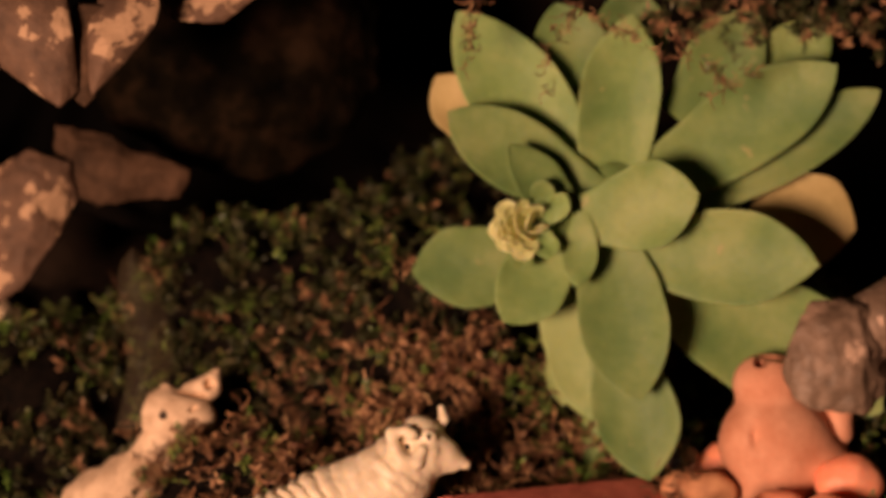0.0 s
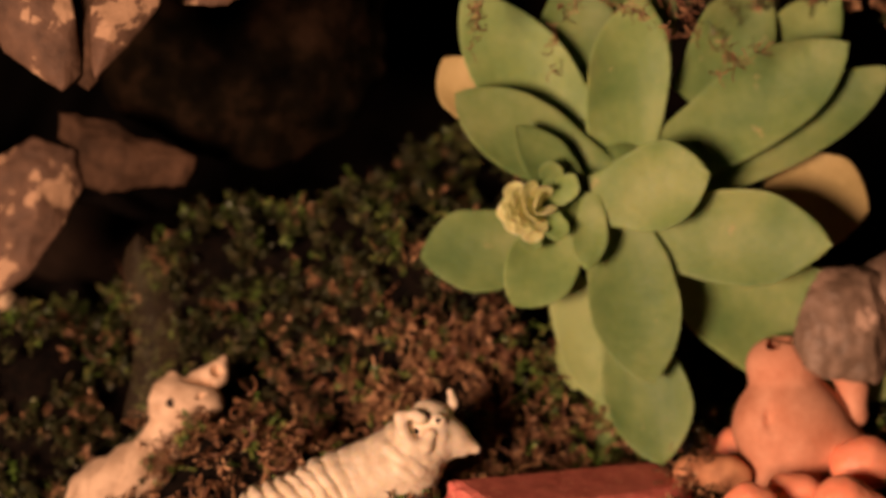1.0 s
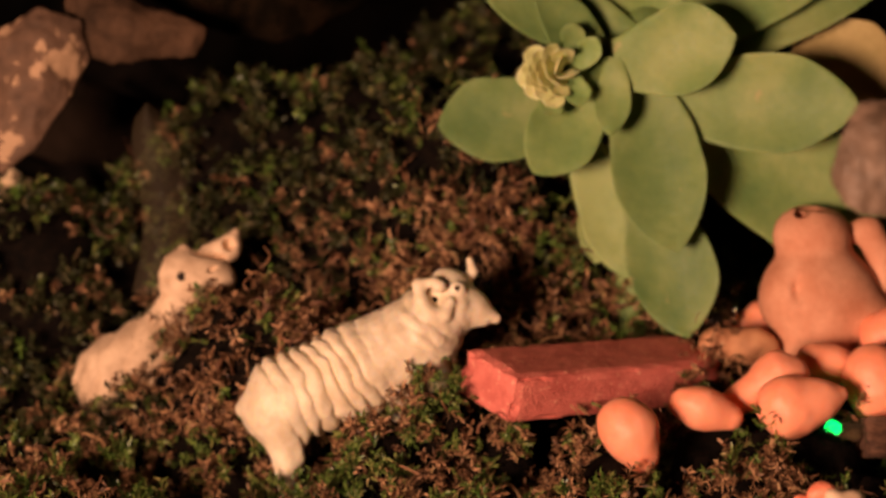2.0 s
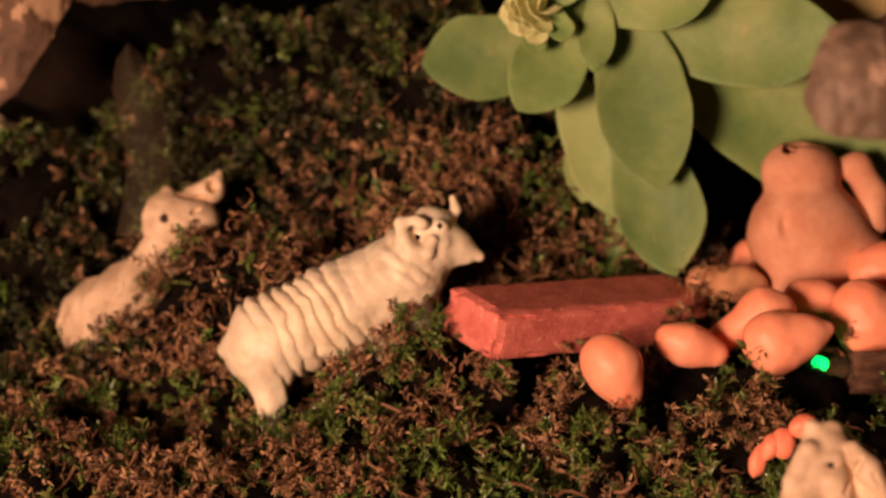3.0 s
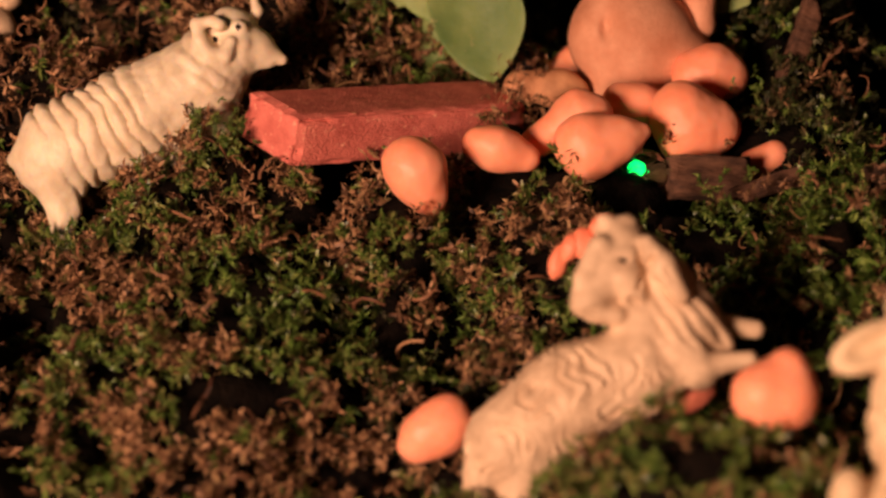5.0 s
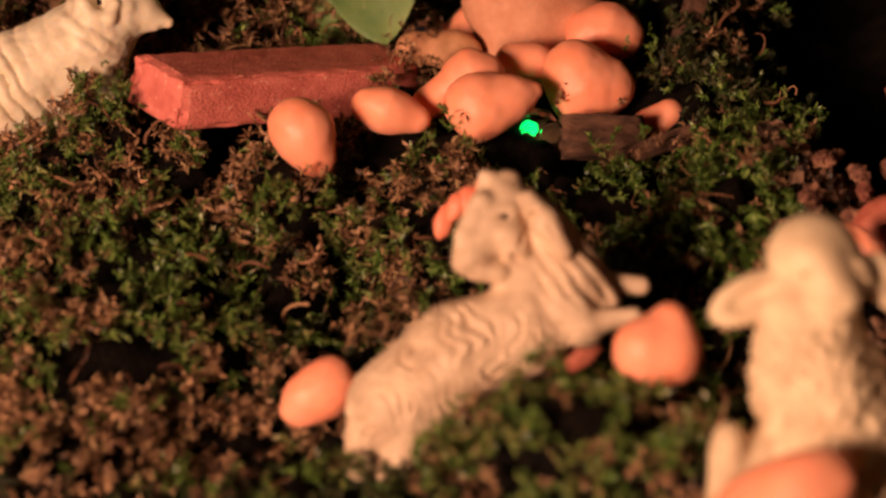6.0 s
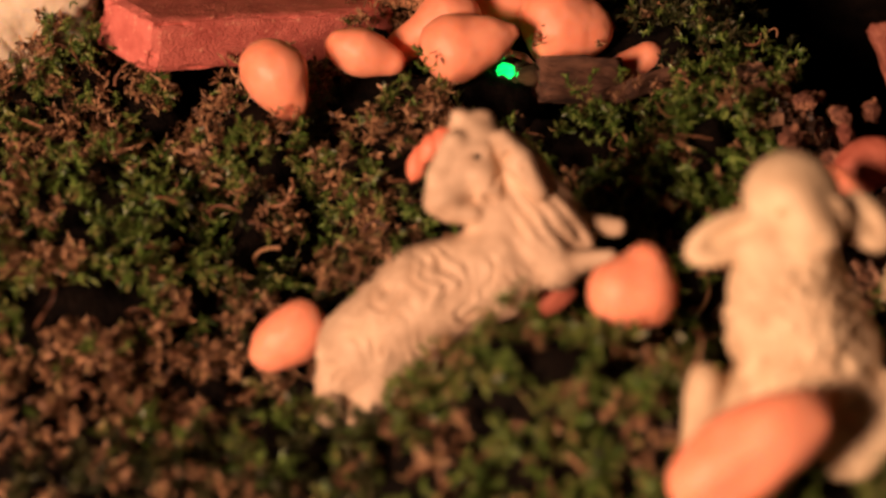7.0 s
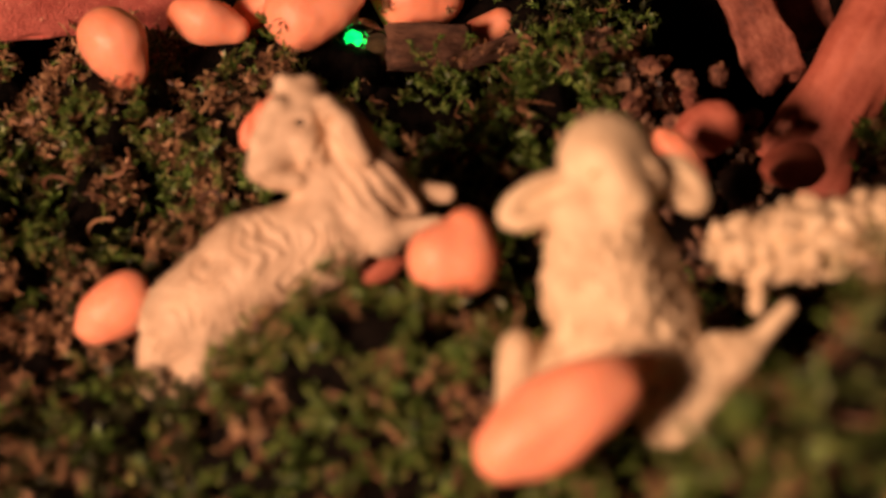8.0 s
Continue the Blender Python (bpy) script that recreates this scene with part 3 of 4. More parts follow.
lamb = new("sheep_figurine", sculpt("sheep_figurine", 0.0000868, [
    rod((15, 0, 30), 98, (25, 0, -80), 114), rod((30, 0, -80), 116, (58, 0, -180), 116), rod((85, 0, -190), 104, (132, -10, -325), 44), rod((90, 0, -60), 70, (130, 0, -130), 62), rod((110, -10, -250), 72, (240, -40, -190), 34),
    rod((40, -60, -40), 60, (60, -66, -110), 62),
], [PALE, INK], cell=4.7, blend=8, relief=curls, fine_blend=7, fine=[
    egg((24, 0, 152), (90, 78, 86)), rod((20, -44, 150), 50, (50, -76, 92), 46), egg((56, -88, 76), (42, 34, 36)), egg((92, -50, 116), (34, 36, 40)), egg((-96, -34, 74), (86, 22, 45), 27), egg((158, -20, 108), (64, 20, 40), -52),
    rod((150, -40, -330), 34, (345, -50, -112), 15), rod((170, -40, -300), 40, (270, -46, -190), 30), egg((-136, -66, -196), (33, 36, 42)), rod((-140, -60, -220), 30, (-150, -62, -300), 27), rod((-60, -20, -210), 50, (-125, -50, -230), 32),
], cut=[egg((-98, -68, 76), (66, 32, 27), 27), egg((-2, -96, 122), (12, 34, 4), 20), egg((92, -102, 140), (14, 30, 5), -16), egg((56, -124, 70), (26, 12, 3), 0), egg((166, -48, 104), (46, 16, 20), -52), egg((108, -96, 96), (5, 30, 24), 8)]))
at(tagged(lamb, "pale plaster lamb figurine sitting up with drooping ears", "lamb figurine"), posed((0.1084, -0.1206, 0.0126), FRONT))

fleece = new("sheep_figurine", sculpt("sheep_figurine", 0.0000898, [rod((-110, 0, -14), 52, (20, 0, 2), 70), rod((20, 0, 2), 70, (250, 0, 20), 84), rod((250, 0, 26), 80, (330, 0, 120), 56), rod((-60, 0, -30), 30, (-60, 0, -120), 22), rod((200, 0, -40), 34, (200, 0, -150), 24)],
                                      [PALE], cell=4.6, blend=10, relief=lambda x, y, z: 26 * (knobs(x, y, z, 46, 31) - 0.72) + 7 * (knobs(x, y, z, 20, 35) - 0.6)))
at(tagged(fleece, "pale plaster sheep figurine with knotted curly fleece", "sheep figurine"), posed((0.1410, -0.1172, 0.0105), FRONT))


# ---- jug ----
def lathe(profile, steps=48):
    rows = np.array(profile, float)
    ang = np.linspace(0, 2 * np.pi, steps, endpoint=False)
    verts = np.stack([rows[:, :1] * np.cos(ang), rows[:, :1] * np.sin(ang), np.repeat(rows[:, 1:], steps, 1)], -1).reshape(-1, 3)
    faces = [(i * steps + j, i * steps + (j + 1) % steps, (i + 1) * steps + (j + 1) % steps, (i + 1) * steps + j) for i in range(len(rows) - 1) for j in range(steps)]
    return verts, faces


def make_jug():
    unit = 0.0001379
    jug = thing("jug", "small terracotta jug with a loop handle among orange pebbles", "jug", (0.0760, 0.0542, 0.0112), MID)
    part("body", sculpt("body", unit, [egg((8, 0, -18), (108, 92, 92)), egg((66, 4, -52), (86, 74, 56), 0), rod((5, 0, -60), 78, (5, 0, -110), 70), rod((-2, 0, 40), 56, (-4, 0, 84), 58), egg((-4, 0, 92), (69, 64, 50))], [CLAY, INK], cell=4, blend=9,
                        relief=lambda x, y, z: 4 * (grain(x / 45, y / 45, z / 45, 2) - 0.5) - 17 * np.exp(-((x + 40) / 11) ** 2 - ((z + 8) / 22) ** 2) * (y < 0),
                        # The dark dot paints the shade inside the mouth hole.
                        cut=[egg((6, -24, 146), (50, 40, 17), 0), egg((-30, -34, 128), (13, 40, 7), 0)], dots=[((-30, -40, 126), 12)]), jug)
    part("handle", sculpt("handle", unit, [rod((50, 6, 96), 18, (98, 4, 102), 22), rod((98, 4, 100), 25, (124, 0, 52), 26), rod((124, 0, 52), 26, (128, 0, 2), 21), rod((128, 0, 2), 20, (92, 0, -22), 20)],
                          [CLAY], cell=4, blend=6), jug)


make_jug()


# ---- pebbles ----
def pebble(label, place, radii, turn, seed, material=ORANGE, unit=0.000128, lean=MID, group="orange pebbles", bulge=0.0, taper=0.0, name="pebble"):
    rng = np.random.default_rng(seed)
    bm = bmesh.new()
    bmesh.ops.create_icosphere(bm, subdivisions=4, radius=1)
    off = Vector(rng.uniform(0, 50, 3))
    for v in bm.verts:
        p = v.co.copy()
        k = 1 + 0.20 * noise.noise(p * 0.9 + off) + 0.05 * noise.noise(p * 2.3 + off)
        q = Vector((p.x * k * radii[0], p.y * k * radii[1], p.z * k * radii[2]))
        q.z *= 1 + bulge * p.x
        q.x *= 1 - taper * p.z
        v.co = q * unit
    bmesh.ops.rotate(bm, verts=bm.verts[:], cent=(0, 0, 0), matrix=Matrix.Rotation(radians(-turn), 3, "Y"))
    me = bpy.data.meshes.new(name)
    bm.to_mesh(me)
    bm.free()
    me.materials.append(material)
    for f in me.polygons:
        f.use_smooth = True
    return at(tagged(new(name, me), label, "pebble", group), posed(place, lean))


def shaped_pebble(label, place, unit, shapes, seed, lean=MID, material=ORANGE):
    """A pebble with ends and hollows of its own."""
    me = sculpt("pebble", unit, shapes, [material], cell=3.2, blend=17, relief=lambda x, y, z: 9 * (grain(x / 62, y / 62, z / 62, seed) - 0.5) + 2 * (grain(x / 16, y / 16, z / 16, seed + 1) - 0.5))
    return at(tagged(new("pebble", me), label, "pebble", "orange pebbles"), posed(place, lean))


ON_MOSS, BY_JUG = "smooth glossy orange pebble lying on moss", "smooth glossy orange pebble heaped against the jug"
shaped_pebble("orange pebble with a worn lower end beside the brick", (0.0266, -0.0053, -0.0006), 0.0001218, [rod((-17, 0, 22), 44, (-2, 0, 8), 46), rod((2, 0, 4), 38, (20, 0, -38), 28)], 71)
shaped_pebble(ON_MOSS + " beside the brick", (0.0448, 0.0076, -0.0001), 0.0001247, [rod((-40, 0, 13), 27, (-6, 0, 3), 30), rod((-6, 0, 3), 29, (46, 0, -17), 18)], 72)
shaped_pebble(BY_JUG, (0.0614, 0.0180, 0.0023), 0.0001268, [rod((-65, 0, -34), 29, (12, 0, 8), 37), rod((12, 0, 10), 34, (39, 0, 16), 24)], 73)
shaped_pebble("broad orange pebble with a pointed end on the heap", (0.0666, 0.0073, 0.0017), 0.0001245, [rod((-35, 0, 2), 44, (-19, 0, -14), 43), rod((-21, 0, -6), 40, (34, 0, 8), 26), rod((34, 0, 8), 24, (74, 0, 20), 7)], 74)
shaped_pebble(BY_JUG, (0.0754, 0.0298, 0.0014), 0.0001296, [rod((-18, 0, 0), 38, (17, 0, 0), 38)], 77)
shaped_pebble("large blunt orange pebble on the heap", (0.0872, 0.0210, 0.0002), 0.0001278, [rod((-14, 0, 22), 44, (4, 0, -6), 50), rod((4, 0, -1), 50, (49, 0, -6), 42), rod((-27, 0, 29), 28, (-13, 0, -36), 22)], 75)
shaped_pebble("chipped orange pebble with bare stone showing", (0.0937, 0.0400, 0.0047), 0.0001316, [rod((-26, 0, -4), 38, (6, 0, 4), 44), rod((6, 0, 4), 40, (34, 0, -6), 28)], 78)
shaped_pebble(BY_JUG, (0.0632, 0.0640, -0.0041), 0.0001378, [rod((-14, 0, -8), 30, (14, 0, 4), 40)], 79)
shaped_pebble("dull tan stone lying against the jug", (0.0589, 0.0430, -0.0003), 0.0001327, [rod((-62, 0, 6), 27, (13, 0, 0), 24), rod((13, 0, 0), 24, (38, 0, -4), 18)], 80, material=DULL)
shaped_pebble(ON_MOSS + " behind bark", (0.1043, 0.0175, -0.0069), 0.0001279, [rod((-22, 0, -8), 28, (18, 0, 5), 30)], 81)
shaped_pebble(ON_MOSS + " beside the lying sheep", (0.0296, -0.0746, -0.0215), 0.0001030, [egg((-6, 0, -2), (60, 40, 44), 42), rod((-52, 0, -40), 14, (-40, 0, -14), 14), rod((26, 0, 38), 12, (36, 0, 10), 18), rod((-30, 0, -44), 12, (20, 0, -24), 16)], 76, FRONT)
shaped_pebble("pointed orange pebble beside the lying sheep", (0.0884, -0.1040, 0.0036), 0.0000943, [rod((-26, 0, -21), 56, (14, 0, -23), 54), rod((-7, 0, -5), 50, (14, 0, 38), 36)], 82, FRONT)
pebble("small red-orange pebble sunk in the moss", (0.0765, -0.0800, -0.0125), (48, 30, 24), 25, 14, RED, unit=0.000102, lean=FRONT)
pebble("large oval orange pebble leaning on the lamb", (0.0993, -0.1494, -0.0025), (160, 80, 88), 33, 15, unit=0.0000837, lean=FRONT)
pebble(ON_MOSS + " behind the lamb", (0.1314, -0.0672, 0.0010), (66, 40, 34), -50, 16, unit=0.0001, lean=FRONT)
for place, radii, turn, seed in (((0.0538, -0.0460, -0.0009), (16, 14, 32), -14, 17), ((0.0563, -0.0460, 0.0022), (17, 14, 26), -28, 18), ((0.0588, -0.0455, 0.0026), (22, 16, 28), -10, 19), ((0.0628, -0.0450, 0.0066), (26, 16, 20), 30, 20)):
    pebble("red-orange broken shard in the moss", place, radii, turn, seed, SALMON, unit=0.000116, group="red shards", name="shard")

# ---- bark ----
def slab(label, size, place, turn, material, seed, name="bark_chip", category="bark"):
    """A flat broken piece with worn, uneven edges."""
    bm = bmesh.new()
    bmesh.ops.create_cube(bm, size=1)
    bmesh.ops.subdivide_edges(bm, edges=bm.edges[:], cuts=11, use_grid_fill=True)
    off = Vector((seed * 3.1, seed * 1.7, seed * 0.9))
    for v in bm.verts:
        p = v.co.copy()
        r = max(abs(p.x), abs(p.z)) * 2
        q = p * (1 - 0.10 * r * r * (abs(noise.noise(p * 2.2 + off)) + 0.35 * (abs(p.x) + abs(p.z))))
        q += noise.noise_vector(p * 2.2 + off) * 0.13 + noise.noise_vector(p * 5.0 + off) * 0.04 + noise.noise_vector(p * 12.0 + off) * 0.018
        v.co = Vector((q.x * size[0], q.y * size[1], q.z * size[2])) * 0.001
    me = bpy.data.meshes.new(name)
    bm.to_mesh(me)
    bm.free()
    me.materials.append(material)
    for f in me.polygons:
        f.use_smooth = True
    return at(tagged(new(name, me), label, category), pose(*place, *turn))


slab("dark brown square chip of bark on the moss", (18, 11, 9.5), (0.0897, 0.0086, -0.0076), (-30, 6, 8), BARK, 1)
slab("thin dark sliver of bark on the moss", (20, 5, 4), (0.1021, 0.0006, -0.0057), (-24, -20, 0), BARK, 2)
slab("thin dark sliver of bark leaning on the square chip", (19, 6, 6), (0.0744, 0.0121, -0.0107), (-24, -14, 0), BARK, 3)
slab("long dark splinter of bark standing in the moss", (5, 4, 26), (0.1149, 0.0457, 0.0080), (-24, 22, 0), BARK, 4)
slab("reddish brown plate of bark behind the lamb", (10.5, 5, 22), (0.1568, -0.0098, 0.0018), (-30, -20, 10), REDBARK, 5)
slab("reddish brown plate of bark behind the lamb", (12, 5, 18), (0.1689, 0.0105, -0.0009), (-30, -24, 0), REDBARK, 6)
for place, r, seed in (((0.1324, -0.0224, 0.0005), 2.6, 1), ((0.1384, -0.0287, 0.0001), 3.0, 2), ((0.1385, -0.0350, -0.0012), 2.6, 3), ((0.1459, -0.0240, -0.0009), 2.8, 4), ((0.1279, -0.0345, -0.0017), 3.6, 5),
                       ((0.1507, -0.0376, -0.0046), 2.4, 6), ((0.1485, -0.0467, -0.0050), 2.6, 7), ((0.1333, -0.0463, -0.0018), 3.4, 8), ((0.1556, -0.0386, -0.0059), 2.5, 9), ((0.1360, -0.0176, -0.0007), 2.0, 10)):
    stone("crumb", "small tan crumb of clay on dark soil", 60 + seed, (r * 0.72, r * 0.5, r * 0.65), CRUMB if seed % 3 else REDBARK, place, (seed * 31, seed * 17, 0), "stone", "clay crumbs", rough=0.9, planes=8, cell=r * 0.085)

def grit():
    """Small broken chips of bark and clay strewn over the bare soil."""
    rng = np.random.default_rng(41)
    n = 4200
    x, y = rng.uniform(0.118, 0.182, n), rng.uniform(-0.078, 0.020, n)
    keep = grain(x * 140, y * 140, 0, 61) + 0.35 * rng.random(n) > 0.52
    x, y = x[keep], y[keep]
    corner = np.array([(-1, -1, -1), (1, -1, -1), (1, 1, -1), (-1, 1, -1), (-1, -1, 1), (1, -1, 1), (1, 1, 1), (-1, 1, 1)], float)
    side = np.array([(0, 3, 2, 1), (4, 5, 6, 7), (0, 1, 5, 4), (1, 2, 6, 5), (2, 3, 7, 6), (3, 0, 4, 7)])
    verts, faces = [], []
    for k, (a, b) in enumerate(zip(x, y)):
        turn = np.array(Euler(rng.uniform(0, 6.3, 3)).to_matrix())
        shape = corner * rng.uniform(0.45, 1.0, (8, 3)) * rng.uniform(0.35, 1.0, 3) * rng.uniform(0.0006, 0.0021)
        verts.append(shape @ turn.T + np.array([a, b, ground_height(a, b) - 0.0012]))
        faces.append(side + 8 * k)
    ob = new("soil_grit", mesh_from("soil_grit", np.concatenate(verts), np.concatenate(faces), [GRIT], False))
    tagged(ob, "crumbs and chips of bark and clay strewn on dark soil", "grit", kind="stuff")


grit()

# ---- red clay root and bead ----
root = new("clay_root", sculpt("clay_root", 0.0001091, [rod((-98, 0, -128), 20, (50, 10, 50), 46), rod((0, 0, -120), 46, (90, 10, 50), 84), rod((90, 10, 50), 84, (170, 30, 240), 92), rod((20, 0, -150), 40, (10, 20, -230), 60)],
                               [RED], cell=7, blend=14, relief=lambda x, y, z: 16 * (grain((x - z * 0.55) / 24, y / 60, z / 110, 31) - 0.5) + 7 * (grain((x - z * 0.55) / 9, y / 30, z / 50, 32) - 0.5)))
at(tagged(root, "red-orange clay root rising from the soil", "root"), posed((0.1680, -0.0213, -0.0035), FRONT))
bead = new("bead", sculpt("bead", 0.0000997, [egg((0, 0, 0), (41, 41, 41))], [INK], cell=5, blend=3))
at(tagged(bead, "black round bead at the foot of the root", "bead"), posed((0.1406, -0.0770, 0.0008), FRONT))
pebble("dark red pebble at the foot of the root", (0.1392, -0.0500, -0.0010), (62, 44, 50), 30, 21, RED, unit=0.000106, lean=FRONT)
pebble("dark red pebble at the foot of the root", (0.1537, -0.0600, -0.0040), (60, 42, 40), 10, 22, RED, unit=0.000106, lean=FRONT)

# ---- succulent ----
def leaf_mesh(name, base, tip, width, thick, cup, material, unit, tilt=0.0, pinch=0.60, blunt=0.78):
    """A thick spoon-shaped leaf from base to tip: narrow at the base, broad past the middle, ending in a small point.
    tilt turns it about its length by degrees; cup bends the tip towards the viewer."""
    base, tip = Vector(base), Vector(tip)
    along = tip - base
    length = along.length
    along.normalize()
    side = along.cross(Vector((0, -1, 0))).normalized()
    face = side.cross(along).normalized()
    if face.y > 0:
        side, face = -side, -face
    turn = Matrix.Rotation(radians(tilt), 3, along)
    side, face = turn @ side, turn @ face
    rows, ring = 26, 24
    off = base * 0.021
    verts = []
    for i in range(rows + 1):
        s = i / rows
        if s < 0.6:
            w = pinch + (1 - pinch) * math.sin(s / 0.6 * math.pi / 2) ** 1.3
        else:
            u = (s - 0.6) / 0.4
            w = max(0.012, (1 - u ** 2.0) ** blunt - 0.16 * u * u * (1 - u))
        t = thick * (1 - 0.45 * s) * (1 if s < 0.75 else max(0.05, math.sqrt(max(0.0, 1 - ((s - 0.75) / 0.25) ** 2))))
        mid = base + along * length * s + face * (cup * length * (4 * (s - 0.45) ** 2 - 0.81) * 0.5)
        for j in range(ring):
            a = 2 * math.pi * j / ring
            c, q = math.cos(a), math.sin(a)
            edge = abs(c)
            u = math.copysign(edge ** 0.8, c) * w * width / 2
            v = q * t * (1 if q < 0 else 0.55)
            n = noise.noise(Vector((s * 2.2, c * 0.9, 0)) + off)
            ripple = 0.030 * width * noise.noise(Vector((s * 4.5, 0, math.copysign(3, c))) + off) * edge
            hollow = 0.16 * width * w * (2 * u / width) ** 2
            verts.append(mid + side * (u + ripple + 0.02 * width * math.sin(5 * s + base.x)) + face * (v + hollow + 0.35 * thick * n))
    faces = [(i * ring + j, i * ring + (j + 1) % ring, (i + 1) * ring + (j + 1) % ring, (i + 1) * ring + j) for i in range(rows) for j in range(ring)]
    return mesh_from(name, [v * unit for v in verts], faces, [material])


def make_succulent():
    unit = 0.0001451
    plant = thing("succulent", "green rosette succulent with thick spoon-shaped leaves", "succulent", (0.0332, 0.0762, 0.0586), BACK)
    # base and tip as right, away and up, then width, tilt and material
    leaves = [
        ((-20, 10, 10), (-292, -6, 366), 172, 0, LEAF), ((-4, 0, 20), (10, -34, 376), 150, 6, LEAF), ((40, 0, 50), (382, -34, 308), 158, -6, LEAF),
        ((110, 20, 30), (466, 0, 270), 124, -10, LEAF), ((-50, -60, 10), (141, -124, 63), 152, 0, LEAF), ((0, -16, -30), (360, -104, -52), 168, 6, LEAF),
        ((70, 34, -60), (512, 44, -306), 225, 0, LEAF), ((-22, -24, 10), (68, -70, -302), 160, 4, LEAF), ((20, 4, -180), (96, -16, -448), 150, 8, LEAF),
        ((-92, 40, -130), (12, 44, -352), 118, 12, LEAF), ((-110, 30, -60), (-348, 26, -106), 150, 0, LEAF), ((-75, -40, -20), (-186, -72, -180), 126, 0, LEAF),
        ((-30, -20, 40), (-302, -56, 184), 138, 0, LEAF), ((-200, 40, 120), (-326, 40, 252), 110, 0, OLDLEAF), ((-40, -50, -40), (-194, -92, 130), 92, 14, LEAF),
        ((-54, -60, 20), (-58, -96, -114), 62, 10, LEAF), ((262, 70, 56), (452, 80, 18), 172, 0, OLDLEAF), ((-44, 40, 210), (-118, 36, 396), 130, 0, LEAF),
        ((30, 46, 230), (10, 44, 440), 130, 0, LEAF), ((114, 40, 200), (250, 40, 400), 140, 0, LEAF), ((200, 50, 180), (380, 56, 400), 130, 0, LEAF), ((-10, 70, -120), (-60, 70, -330), 120, 0, LEAF),
    ]
    for base, tip, width, tilt, material in leaves:
        part("leaf", leaf_mesh("leaf", base, tip, width, 13, 0.12, material, unit, tilt), plant, "withered tan leaf" if material is OLDLEAF else "")
    part("stem", sculpt("stem", unit, [rod((0, 40, 60), 70, (20, 70, -150), 50), rod((20, 70, -150), 40, (10, 130, -480), 36)], [LEAF], cell=10, blend=10), plant)
    # a closed young rosette, tipped to one side, its leaves overlapping like scales
    heart, axis = Vector((-160, -96, -12)), Vector((-0.55, -0.80, -0.18)).normalized()
    first = axis.cross(Vector((0, 0, 1))).normalized()
    second = axis.cross(first)
    for k in range(22):
        turn, out = k * 2.39996, (k / 21) ** 0.8
        ring = first * math.cos(turn) + second * math.sin(turn)
        start = heart + ring * (3 + 18 * out) - axis * 16 * out
        end = start + axis * (62 - 22 * out) + ring * (2 + 36 * out)
        part("bud_leaf", leaf_mesh("bud_leaf", start, end, 30 + 14 * out, 4, 0.18, BUD, unit, 0, 0.7), plant, "pale yellow-green young leaf")
    for base, tip in (((-120, -90, 0), (-88, -112, 50)), ((-124, -92, -16), (-112, -112, -66)), ((-132, -90, 30), (-128, -112, 72)), ((-150, -84, -40), (-168, -100, -84))):
        part("leaf", leaf_mesh("leaf", base, tip, 44, 6, 0.15, LEAF, unit), plant)


make_succulent()


# ---- light string bulbs ----
def bulb(label, place, colour, strength, turn):
    lamp_thing = thing("string_light", label, "string light", place, turn, "string lights")
    m = bpy.data.materials.new("bulb_glow")
    m.use_nodes = True
    b = m.node_tree.nodes["Principled BSDF"]
    b.inputs["Base Color"].default_value = (*colour, 1)
    b.inputs["Emission Color"].default_value = (*colour, 1)
    b.inputs["Emission Strength"].default_value = strength
    clear = bpy.data.materials.new("clear_plastic")
    clear.use_nodes = True
    c = clear.node_tree.nodes["Principled BSDF"]
    c.inputs["Base Color"].default_value, c.inputs["Roughness"].default_value, c.inputs["Transmission Weight"].default_value = (0.72, 0.92, 0.80, 1), 0.06, 1.0
    # a faceted lens: rings of flat cuts, each turned half a step
    rows = ((0.6, 4.6), (2.2, 3.9), (3.3, 2.3), (3.5, 0.4), (3.0, -1.5), (1.9, -2.4))
    verts = [(r * math.cos((j + 0.5 * (i % 2)) * math.pi / 4), r * math.sin((j + 0.5 * (i % 2)) * math.pi / 4), z) for i, (r, z) in enumerate(rows) for j in range(8)]
    bm = bmesh.new()
    for v in verts:
        bm.verts.new(Vector(v) * 0.00150)
    bmesh.ops.convex_hull(bm, input=bm.verts[:])
    me = bpy.data.meshes.new("lens")
    bm.to_mesh(me)
    bm.free()
    me.materials.append(clear)
    part("lens", me, lamp_thing, "clear faceted plastic lens")
    verts, faces = lathe([(0.05, 1.9), (0.7, 1.7), (1.0, 0.8), (1.0, -0.6), (0.05, -0.8)], 12)
    part("glow", mesh_from("glow", verts * 0.00115, faces, [m]), lamp_thing, "coloured diode")
    verts, faces = lathe([(0.1, -2.6), (2.0, -2.6), (2.1, -5.5), (1.0, -7.0), (0.1, -7.0)], 12)
    part("socket", mesh_from("socket", verts * 0.0012, faces, [INK]), lamp_thing, "dark plastic socket")


bulb("small green light string bulb between orange pebbles", (0.0757, 0.0120, -0.0070), (0.0, 1.0, 0.13), 2.6, (60, 70, 10))
bulb("small unlit dark light string bulb behind the brick", (0.0524, 0.0610, -0.0015), (0.02, 0.02, 0.04), 0.0, (20, 35, 0))


